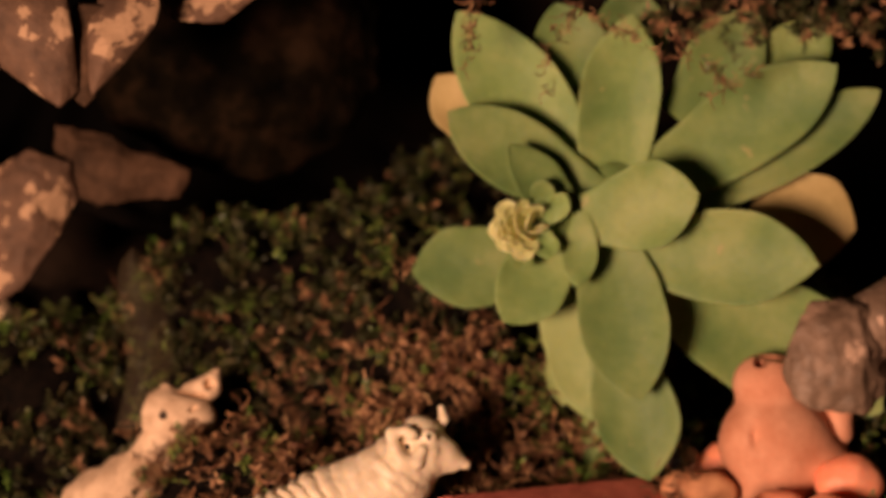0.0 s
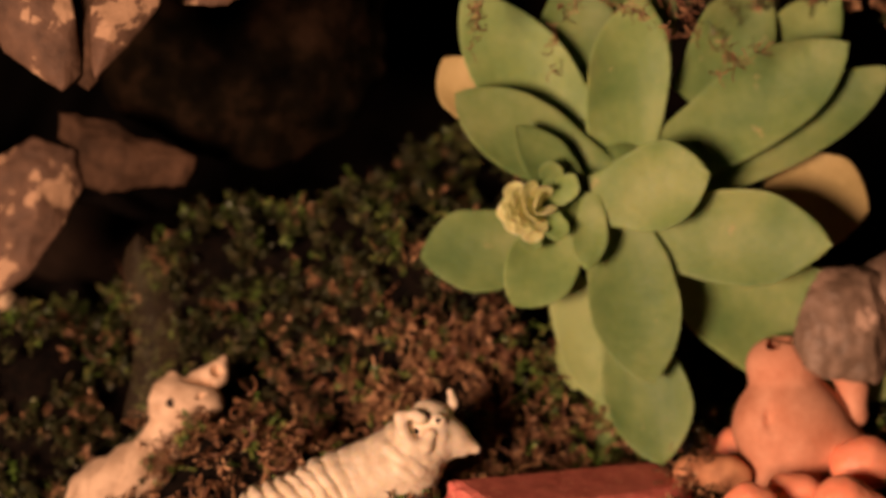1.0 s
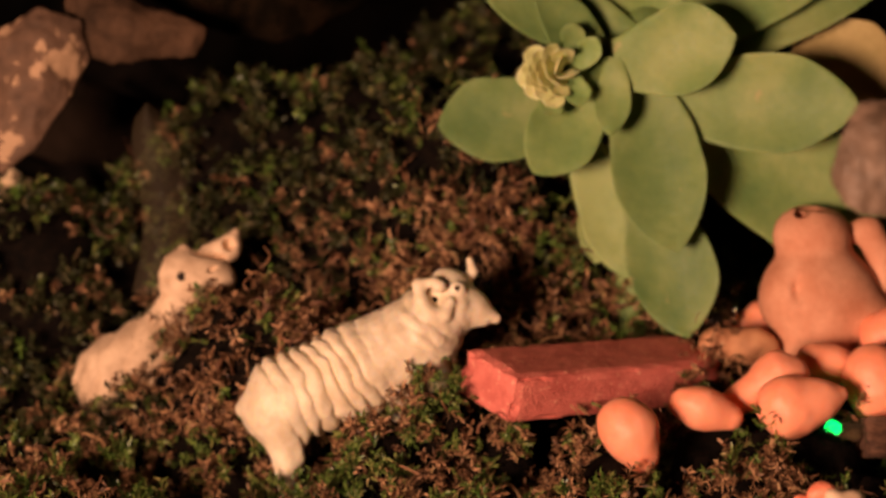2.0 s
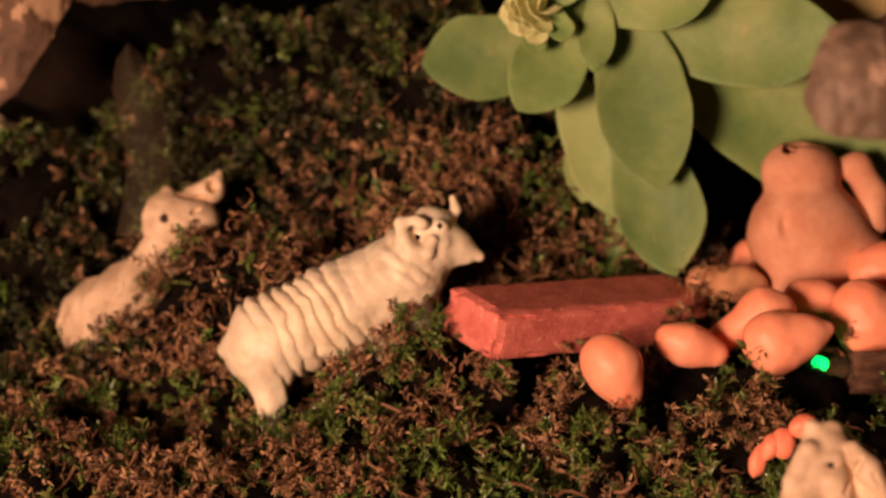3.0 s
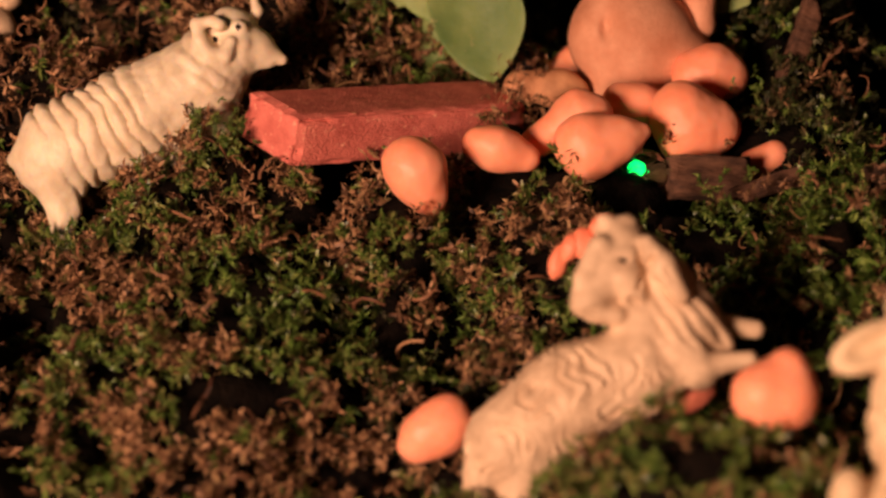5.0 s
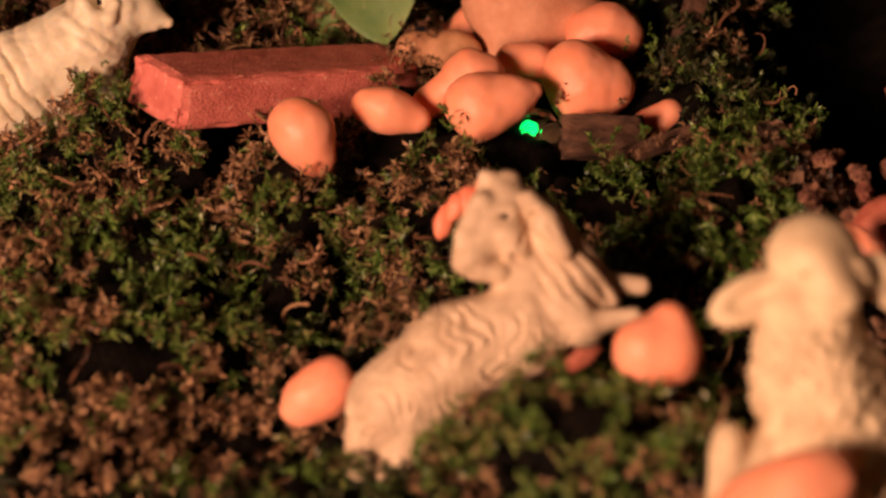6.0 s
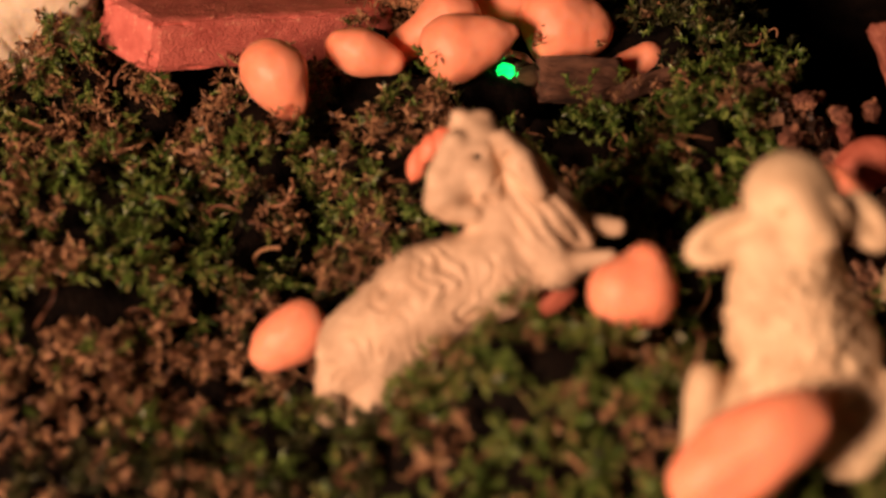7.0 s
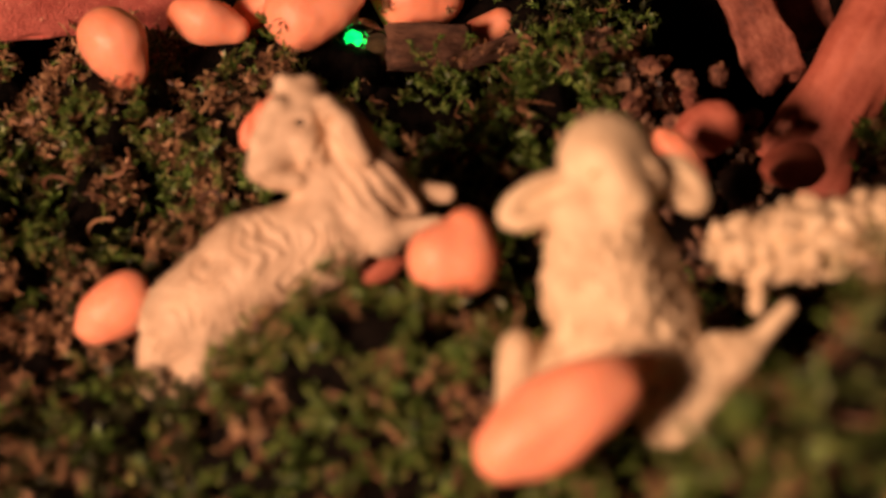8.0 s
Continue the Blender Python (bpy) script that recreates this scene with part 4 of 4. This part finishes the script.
# ---- dry blade and pale stone on the left ----
def blade_mesh(name, rows, width, material, thick=0.0004):
    """A thin dry leaf blade, bent along its length and cupped."""
    verts, faces = [], []
    for k, (x, y, z) in enumerate(rows):
        s = k / (len(rows) - 1)
        w = width * (0.75 + 0.25 * math.sin(math.pi * min(1, s * 0.85 + 0.12))) * (1 if s < 0.7 else math.sqrt(max(0.0004, 1 - ((s - 0.7) / 0.3) ** 2)))
        for j in range(5):
            u = (j - 2) / 2
            verts.append((x + u * w / 2, y - 0.002 * (1 - u * u), z))
    n = len(verts)
    verts += [(x, y + thick, z) for x, y, z in verts]
    for k in range(len(rows) - 1):
        for j in range(4):
            a = k * 5 + j
            faces += [(a, a + 1, a + 6, a + 5), (n + a + 5, n + a + 6, n + a + 1, n + a)]
    return mesh_from(name, verts, faces, [material])


blade = new("dry_leaf", blade_mesh("dry_leaf", [(0.003 * math.sin(k * 0.35) + 0.0006 * k, 0.0005 * k, 0.0037 * k) for k in range(14)], 0.012, BLADE))
at(tagged(blade, "dry brown leaf blade standing behind the pale sheep", "leaf"), pose(*(-0.0898, 0.0666, 0.0024), 0, -6, 0))
stone("stone", "pale cream stone lying at the edge of the moss", 71, (7, 6, 7), PALE, (-0.1322, 0.1134, 0.0101), (0, 0, 0), "stone", "", rough=0.6)

# ---- driftwood and overhang ----
drift = thing("driftwood", "grey-brown weathered stub of driftwood jutting over the moss", "driftwood", (0.0634, -0.0786, 0.0915), MID)
part("knob", hewn_mesh("knob", [(-112, 0, -30), (-94, -25, -62), (-50, -35, -104), (55, -35, -112), (104, 0, -60), (112, 10, 20), (100, 20, 130), (-62, 10, 128), (-92, -40, 62), (-70, -62, 10), (-78, -30, 30), (40, -62, -30), (0, 70, 0), (40, -40, 110)],
                       GREY, 0.0000997, 9, 0.9), drift)
part("branch", sculpt("branch", 0.0000997, [rod((40, 40, 60), 62, (220, 60, 130), 80), rod((220, 60, 130), 80, (620, 60, 190), 120), rod((620, 60, 190), 120, (1650, 60, 150), 160), rod((1650, 60, 150), 170, (1750, -200, -1100), 220)],
                      [GREY], cell=16, blend=15, relief=lambda x, y, z: 20 * (grain(x / 90, y / 90, z / 90, 41) - 0.5)), drift)


# ---- moss ----
def tuft(rng, curl, leaves=15, broad=1.0):
    """One cushion of moss: folded leaflets tangled together, curling over every way."""
    verts, faces = [], []
    for _ in range(leaves):
        turn, rise_by = rng.uniform(0, 2 * math.pi), rng.uniform(0.0, 1.5)
        out = np.array([math.cos(turn), math.sin(turn), 0.0])
        side = np.array([-out[1], out[0], 0.0])
        where = rng.normal(size=2) * 1.15
        foot = np.array([where[0], where[1], rng.uniform(-0.3, 1.9) - 0.25 * (where @ where)])
        length, wide = rng.uniform(1.5, 3.1), rng.uniform(0.75, 1.45) * broad
        twist = rng.uniform(-1.2, 1.2)
        n, p, angle = len(verts), foot, rise_by
        for q in range(3):
            d = out * math.cos(angle) + np.array([0, 0, math.sin(angle)])
            over = np.cross(side, d)
            w = wide * (0.6, 1.0, 0.25)[q] / 2
            across = side * math.cos(twist) + over * math.sin(twist)
            verts += [p - across * w, p - over * w * 0.7, p + across * w]
            p = p + d * length / 2
            angle -= curl * rng.uniform(0.6, 1.9)
            twist += rng.uniform(-0.5, 0.5)
        for q in (0, 1):
            a = n + 3 * q
            faces += [(a, a + 1, a + 4, a + 3), (a + 1, a + 2, a + 5, a + 4)]
    return np.array(verts), np.array(faces)


def shoot(rng, leaves=3, nodes=7, slack=0.0):
    """One moss shoot: a curling stem clad in narrow pointed leaves that bend back; slack lets the leaves of a dried one hang and twist."""
    verts, faces = [], []
    p, d = np.zeros(3), np.array([0, 0, 1.0])
    turn = rng.normal(size=3) * np.array([1, 1, 0.3])
    turn /= np.linalg.norm(turn)
    rate = rng.uniform(0.12, 0.50)
    for k in range(nodes):
        for _ in range(leaves):
            out = np.cross(d, rng.normal(size=3))
            out /= np.linalg.norm(out)
            side = np.cross(d, out)
            length, wide = rng.uniform(1.3, 2.2) * (1 - 0.3 * k / nodes), rng.uniform(0.27, 0.45)
            lift = rng.uniform(0.6, 1.25) - slack * rng.uniform(0, 0.8)
            bend = rng.uniform(0.25, 0.85) * rng.choice((1, 1, -1))
            n, q = len(verts), p
            for w in (0.7, 1.0, 0.10):
                way = d * math.sin(lift) + out * math.cos(lift)
                over = d * math.cos(lift) - out * math.sin(lift)
                verts += [q - side * wide * w / 2 + over * 0.06, q + side * wide * w / 2 + over * 0.06]
                q = q + way * length / 2
                lift -= bend * 1.35
                side = side + over * rng.uniform(-0.3, 0.3) * (1 + slack)
            faces += [(n + 2 * r, n + 2 * r + 1, n + 2 * r + 3, n + 2 * r + 2) for r in range(2)]
        p = p + d * 0.50
        turn = turn + rng.normal(size=3) * 0.3
        turn /= np.linalg.norm(turn)
        d = d * math.cos(rate) + np.cross(turn, d) * math.sin(rate)
        d /= np.linalg.norm(d)
    return np.array(verts), np.array(faces)


def curly_strand(rng):
    """One dried strand: a thin ribbon that curls."""
    n, p, d = 10, np.zeros(3), np.array([0, 0, 1.0])
    turn = rng.normal(size=3)
    turn /= np.linalg.norm(turn)
    rate, wide = rng.uniform(0.15, 0.65), rng.uniform(0.35, 0.7)
    verts, faces = [], []
    for k in range(n):
        side = np.cross(d, turn)
        side /= np.linalg.norm(side) + 1e-9
        w = wide * (1 - 0.7 * k / n) / 2
        fold = np.cross(side, d) * wide * 0.35
        verts += [p - side * w + fold, p - fold, p + side * w + fold]
        p = p + d * 0.75
        turn = turn + rng.normal(size=3) * 0.25
        turn /= np.linalg.norm(turn)
        d = d * math.cos(rate) + np.cross(turn, d) * math.sin(rate)
        d /= np.linalg.norm(d)
        if k:
            a = 3 * k
            faces += [(a - 3, a - 2, a + 1, a), (a - 2, a - 1, a + 2, a + 1)]
    return np.array(verts), np.array(faces)


def frond(rng):
    """One arching frond: a bent stem with pairs of folded leaflets."""
    verts, faces = [], []
    p, angle, turn = np.zeros(3), rng.uniform(0.9, 1.5), rng.uniform(0.12, 0.34)
    lean = rng.uniform(-0.25, 0.25)
    pairs = 7
    for k in range(pairs):
        d = np.array([math.cos(angle), lean, math.sin(angle)])
        d /= np.linalg.norm(d)
        over = np.array([-d[2], 0, d[0]])
        for hand in (-1, 1):
            side = np.array([0, hand, 0]) + 0.5 * d + over * rng.uniform(-0.2, 0.5)
            side /= np.linalg.norm(side)
            length, wide = rng.uniform(1.0, 1.7) * math.sin(math.pi * (k + 1.5) / (pairs + 2)), rng.uniform(0.55, 0.9)
            n = len(verts)
            for q, (r, h, w) in enumerate(((0, 0, 0.6), (0.55, 0.12, 1.0), (1.0, -0.1, 0.15))):
                c = p + side * length * r + over * length * h
                verts += [c - d * wide * w / 2, c - over * 0.08, c + d * wide * w / 2]
            for q in (0, 1):
                a = n + 3 * q
                faces += [(a, a + 1, a + 4, a + 3), (a + 1, a + 2, a + 5, a + 4)]
        p = p + d * 0.75
        angle -= turn * rng.uniform(0.5, 1.5)
    return np.array(verts), np.array(faces)


def scatter(name, label, material, kinds, places, normals, sizes, seed, lean=0.7):
    """Many sprigs in one mesh, each turned and leaning at random round its normal."""
    rng = np.random.default_rng(seed)
    pick = rng.integers(0, len(kinds), len(places))
    all_v, all_f, count = [], [], 0
    for k, (verts, faces) in enumerate(kinds):
        who = np.flatnonzero(pick == k)
        if not len(who):
            continue
        axis = normals[who] + rng.normal(size=(len(who), 3)) * lean * 0.6
        axis /= np.linalg.norm(axis, axis=1, keepdims=True)
        ref = rng.normal(size=(len(who), 3))
        u = np.cross(axis, ref)
        u /= np.linalg.norm(u, axis=1, keepdims=True)
        v = np.cross(axis, u)
        turned = verts[None, :, :1] * u[:, None] + verts[None, :, 1:2] * v[:, None] + verts[None, :, 2:] * axis[:, None]
        all_v.append((turned * sizes[who][:, None, None] * 0.001 + places[who][:, None]).reshape(-1, 3))
        all_f.append((faces[None] + (count + np.arange(len(who)) * len(verts))[:, None, None]).reshape(-1, 4))
        count += len(who) * len(verts)
    ob = new(name, mesh_from(name, np.concatenate(all_v), np.concatenate(all_f), [material], True))
    return tagged(ob, label, "moss", kind="stuff")


kind_rng = np.random.default_rng(9)
FLAKES = [tuft(kind_rng, kind_rng.uniform(0.9, 1.5), 11, 1.0) for _ in range(10)]
SPRIGS = [shoot(kind_rng) for _ in range(26)]
CRISP = [shoot(kind_rng, 3, 7, 0.8) for _ in range(26)]
FRONDS = [frond(kind_rng) for _ in range(14)]
STRANDS = [curly_strand(kind_rng) for _ in range(24)]


def bare_spot(x, y, wider=1.0):
    """Where things stand and no moss grows."""
    x, y = x * 1000, y * 1000
    c, s = math.cos(radians(33)), math.sin(radians(33))
    u, v = (x - 22) * c + (y - 30) * s, (y - 30) * c - (x - 22) * s
    spot = (np.abs(u) < 29.0 * wider ** 0.3) & (np.abs(v) < 8.6 * wider)
    ovals = ((74, 44, 20, 20), (72, 24, 23, 13), (94, 26, 12, 12), (85, 2, 15, 10), (100, 8, 9, 8), (46, -80, 14, 12), (110, -121, 10, 8), (31, -81, 10, 9), (91, -96, 12, 10),
             (24, -8, 9, 7), (44, 6, 9, 6), (60, 50, 13, 11), (63, 71, 9, 9), (96, 44, 11, 10), (104, 15, 9, 8), (-32, 26, 24, 8), (-53, 11, 6, 5), (76, -34, 9, 6))
    for cx, cy, rx, ry in ovals:
        spot |= ((x - cx) / rx / wider) ** 2 + ((y - cy) / ry / wider) ** 2 < 1
    return spot


def grow_moss():
    rng = np.random.default_rng(12)
    step = 0.0076
    gx, gy = np.meshgrid(np.arange(-0.165, 0.21, step), np.arange(-0.208, 0.185, step), indexing="ij")
    cx, cy = gx.ravel() + rng.uniform(-0.42, 0.42, gx.size) * step, gy.ravel() + rng.uniform(-0.42, 0.42, gx.size) * step
    far = (cx < np.interp(cy, [-0.2, -0.105, -0.04, 0.1], [0.0, -0.01, -0.115, -0.165])) | (cx > np.interp(cy, [-0.2, -0.1, 0.0], [0.17, 0.195, 0.21]))
    far |= ((cx > 0.130) & (cy > -0.035) & (cy < 0.12)) | ((cx > 0.126) & (cx < 0.172) & (cy > -0.070) & (cy < 0.0)) | ((cy > 0.075) & (rng.random(len(cx)) < 0.10))
    # No moss in these hollows; the near-black soil gives their shade.
    for hx, hy, rx, ry in ((0.035, -0.034, 0.0105, 0.0085), (0.086, -0.021, 0.013, 0.0065), (0.025, -0.048, 0.007, 0.005), (0.014, -0.026, 0.004, 0.004)):
        far |= ((cx - hx) / rx) ** 2 + ((cy - hy) / ry) ** 2 < 1
    cx, cy = cx[~far], cy[~far]
    # steep banks carry more cushions for their plan
    e = 0.003
    slope = np.hypot(ground_height(cx + e, cy) - ground_height(cx - e, cy), ground_height(cx, cy + e) - ground_height(cx, cy - e)) / (2 * e)
    more = np.floor(np.sqrt(1 + slope ** 2) + 0.35 * np.exp(-((cx + 0.03) / 0.07) ** 2 - ((cy - 0.06) / 0.04) ** 2) + rng.random(len(cx))).astype(int)
    cx, cy = np.repeat(cx, more), np.repeat(cy, more)
    cx, cy = cx + rng.normal(size=len(cx)) * 0.0018, cy + rng.normal(size=len(cx)) * 0.0018
    # each cushion is a small dome of tufts
    per = 9
    girth = rng.uniform(0.0026, 0.0056, len(cx))
    raise_by = rng.uniform(-0.0030, 0.0026, len(cx))
    sx, sy = (ground_height(cx + e, cy) - ground_height(cx - e, cy)) / (2 * e), (ground_height(cx, cy + e) - ground_height(cx, cy - e)) / (2 * e)
    up = np.stack([-sx, -sy, np.ones_like(sx)], 1)
    up /= np.linalg.norm(up, axis=1, keepdims=True)
    which = np.repeat(np.arange(len(cx)), per)
    way = rng.normal(size=(len(which), 3))
    way /= np.linalg.norm(way, axis=1, keepdims=True)
    way = way + up[which] * 0.75
    way /= np.linalg.norm(way, axis=1, keepdims=True)
    base = np.stack([cx, cy, ground_height(cx, cy) + raise_by], 1)
    places, normals = base[which] + way * girth[which][:, None] * np.array([1, 1, 0.85]), way
    patch = grain(cx * 95, cy * 95, 0, 51) * 0.72 + rng.random(len(cx)) * 0.28
    back = np.exp(-((cx + 0.02) / 0.06) ** 2 - ((cy - 0.055) / 0.035) ** 2)
    brown = patch + 0.36 * back + 0.5 * np.exp(-((cx + 0.062) / 0.03) ** 2 - ((cy - 0.045) / 0.02) ** 2) - 0.34 * (cy < -0.085) * (cx > 0.03) - 0.24 * rise((cy - 0.07) / 0.03) - 0.2 * (cx > 0.085) * (cy > -0.07) - 0.3 * (cx > 0.06) * (cy > -0.085) * (cy < 0.03) > 0.475
    dry = brown[which] ^ (rng.random(len(which)) < 0.14)
    keep = ~bare_spot(places[:, 0], places[:, 1], 0.82)
    places, normals, dry, behind = places[keep], normals[keep], dry[keep], back[which][keep]
    x = places[:, 0]
    size = rng.uniform(1.0, 1.75, len(x))
    # Shade painted in: darker moss on the bank, in hollows and beyond the jug.
    shade_share = np.maximum(rise((places[:, 1] - 0.066) / 0.02), np.maximum(rise((-0.078 - x) / 0.02) * rise((places[:, 1] - 0.02) / 0.02), rise((x - 0.098) / 0.01) * rise(places[:, 1] / 0.012)))
    shade_share = np.maximum(shade_share, rise((-0.085 - places[:, 1]) / 0.02) * rise((0.050 - x) / 0.012))
    shade_share = np.maximum(shade_share, 0.6 * np.exp(-((x - 0.030) / 0.018) ** 2 - ((places[:, 1] + 0.046) / 0.018) ** 2))
    deep = rng.random(len(x)) < 0.72 * shade_share
    scatter("dark_moss", "dark moss in hollows and on the back bank, shade put into its colour", DEEP, SPRIGS + CRISP, places[deep], normals[deep], size[deep], 11)
    places, normals, dry, behind, size, x = (v[~deep] for v in (places, normals, dry, behind, size, x))
    lush = ~dry & (rng.random(len(x)) < 0.12 + 0.6 * rise((x - 0.045) / 0.025) * rise((places[:, 1] + 0.10) / 0.03))
    scatter("green_moss", "living green moss with glossy curled leaflets", MOSS, SPRIGS, places[~dry & ~lush], normals[~dry & ~lush], size[~dry & ~lush], 1)
    scatter("fresh_moss", "fresh bright green moss with pointed leaflets", FRESH, SPRIGS, places[lush], normals[lush], size[lush], 10)
    scatter("brown_moss", "dried brown moss, crisp and curled", DRY, CRISP, places[dry], normals[dry], size[dry], 2)
    free = ~bare_spot(places[:, 0], places[:, 1], 1.45)
    strand = np.flatnonzero(free & (rng.random(len(x)) < 0.05 + 0.35 * rise((behind - 0.15) / 0.5) + 0.05 * dry))
    shift = rng.normal(size=(len(strand), 3)) * 0.0015 + np.array([0, 0, 0.001])
    scatter("moss_strands", "reddish brown dried moss strands, curly and tangled", REDDISH, STRANDS, places[strand] + shift, normals[strand], rng.uniform(0.9, 1.7, len(strand)), 3, 1.6)
    flake = np.flatnonzero(free & (rng.random(len(x)) < 0.012))
    scatter("curled_leaves", "shrivelled brown leaf flakes curled up in the moss", DRY, FLAKES, places[flake] + normals[flake] * 0.001, normals[flake], rng.uniform(0.9, 1.5, len(flake)), 9, 1.2)
    arch = np.flatnonzero(free & (rng.random(len(x)) < 0.03 + 0.12 * rise((x - 0.05) / 0.03)))
    green = ~dry[arch]
    scatter("moss_fronds", "arching green moss fronds with paired leaflets", FRESH, FRONDS, places[arch[green]], normals[arch[green]], rng.uniform(0.8, 1.4, green.sum()), 4, 1.3)
    scatter("moss_fronds", "arching brown moss fronds with shrivelled leaflets", DRY, FRONDS, places[arch[~green]], normals[arch[~green]], rng.uniform(0.8, 1.4, (~green).sum()), 5, 1.3)


grow_moss()


def hang_moss():
    rng = np.random.default_rng(5)
    # a blurred near fringe at the top
    for name, label, material, spots in (
            ("hanging_moss", "dark brown-green moss hanging from the rock above", DRY, (((0.0440, -0.0600, 0.1560), (0.014, 0.008, 0.005), 26), ((0.0620, -0.0600, 0.1540), (0.010, 0.008, 0.006), 24))),
            ("hanging_moss", "dark green moss hanging from the rock above", DEEP, (((0.0520, -0.0580, 0.1550), (0.018, 0.008, 0.005), 170),))):
        places = np.concatenate([np.array(c) + rng.normal(size=(n, 3)) * np.array(r) * 0.6 for c, r, n in spots])
        normals = rng.normal(size=places.shape) + np.array([0, -0.5, -0.8])
        normals /= np.linalg.norm(normals, axis=1, keepdims=True)
        scatter(name, label, material, CRISP, places, normals, rng.uniform(0.7, 1.3, len(places)), 6, 1.2)
    # withered strings that dangle over the leaves: from, to, thickness and count
    strings = (((-0.0037, 0.0765, 0.1190), (-0.0039, 0.0734, 0.1101), 0.0016, 26), ((-0.0039, 0.0734, 0.1101), (-0.0059, 0.0705, 0.1029), 0.0010, 14), ((0.0245, 0.0767, 0.1200), (0.0173, 0.0740, 0.1119), 0.0016, 30),
               ((0.0173, 0.0740, 0.1119), (0.0141, 0.0707, 0.1034), 0.0007, 9), ((0.0141, 0.0707, 0.1034), (0.0147, 0.0673, 0.0948), 0.0005, 7), ((0.0230, 0.0746, 0.1165), (0.0344, 0.0733, 0.1110), 0.0012, 26),
               ((0.0344, 0.0733, 0.1110), (0.0444, 0.0711, 0.1058), 0.0011, 18), ((0.0400, 0.0760, 0.1190), (0.0515, 0.0711, 0.1050), 0.0018, 40), ((0.0515, 0.0711, 0.1050), (0.0601, 0.0696, 0.1012), 0.0014, 26),
               ((0.0601, 0.0696, 0.1012), (0.0561, 0.0679, 0.0969), 0.0008, 9), ((0.0556, 0.0706, 0.1037), (0.0657, 0.0704, 0.1033), 0.0010, 12))
    places, ways = [], []
    for a, b, thick, n in strings:
        a, b = np.array(a), np.array(b)
        places.append(a + (b - a) * np.sort(rng.random(n))[:, None] + rng.normal(size=(n, 3)) * thick * 0.6)
        ways.append(np.tile((b - a) / np.linalg.norm(b - a), (n, 1)))
    places, ways = np.concatenate(places), np.concatenate(ways)
    scatter("withered_strings", "reddish withered strings dangling over the succulent's leaves", REDDISH, [curly_strand(rng) for _ in range(14)], places, ways, rng.uniform(0.45, 0.85, len(places)), 7, 0.9)


hang_moss()


def stray_moss():
    rng = np.random.default_rng(8)
    for name, label, material, kinds, spots in (
            ("moss_strands", "curled dry moss strands caught on the tan stone", REDDISH, STRANDS[:8] + CRISP, (((0.0481, 0.0390, 0.0040), 0.0026, 20),)),
            ("fresh_moss", "tuft of fresh green moss growing against an orange pebble", FRESH, SPRIGS, (((0.1031, 0.0295, -0.0009), 0.0032, 16), ((0.1018, 0.0351, 0.0016), 0.002, 6), ((-0.0165, 0.0105, 0.0010), 0.0030, 60), ((-0.0218, 0.0065, -0.0029), 0.0026, 40), ((-0.0245, 0.0055, -0.0060), 0.0026, 20)))):
        places = np.concatenate([np.array(c) + rng.normal(size=(n, 3)) * r for c, r, n in spots])
        normals = rng.normal(size=places.shape) * 0.6 + np.array([0, -0.6, 0.7])
        normals /= np.linalg.norm(normals, axis=1, keepdims=True)
        scatter(name, label, material, kinds, places, normals, rng.uniform(0.5, 1.0, len(places)), 8, 1.2)


stray_moss()
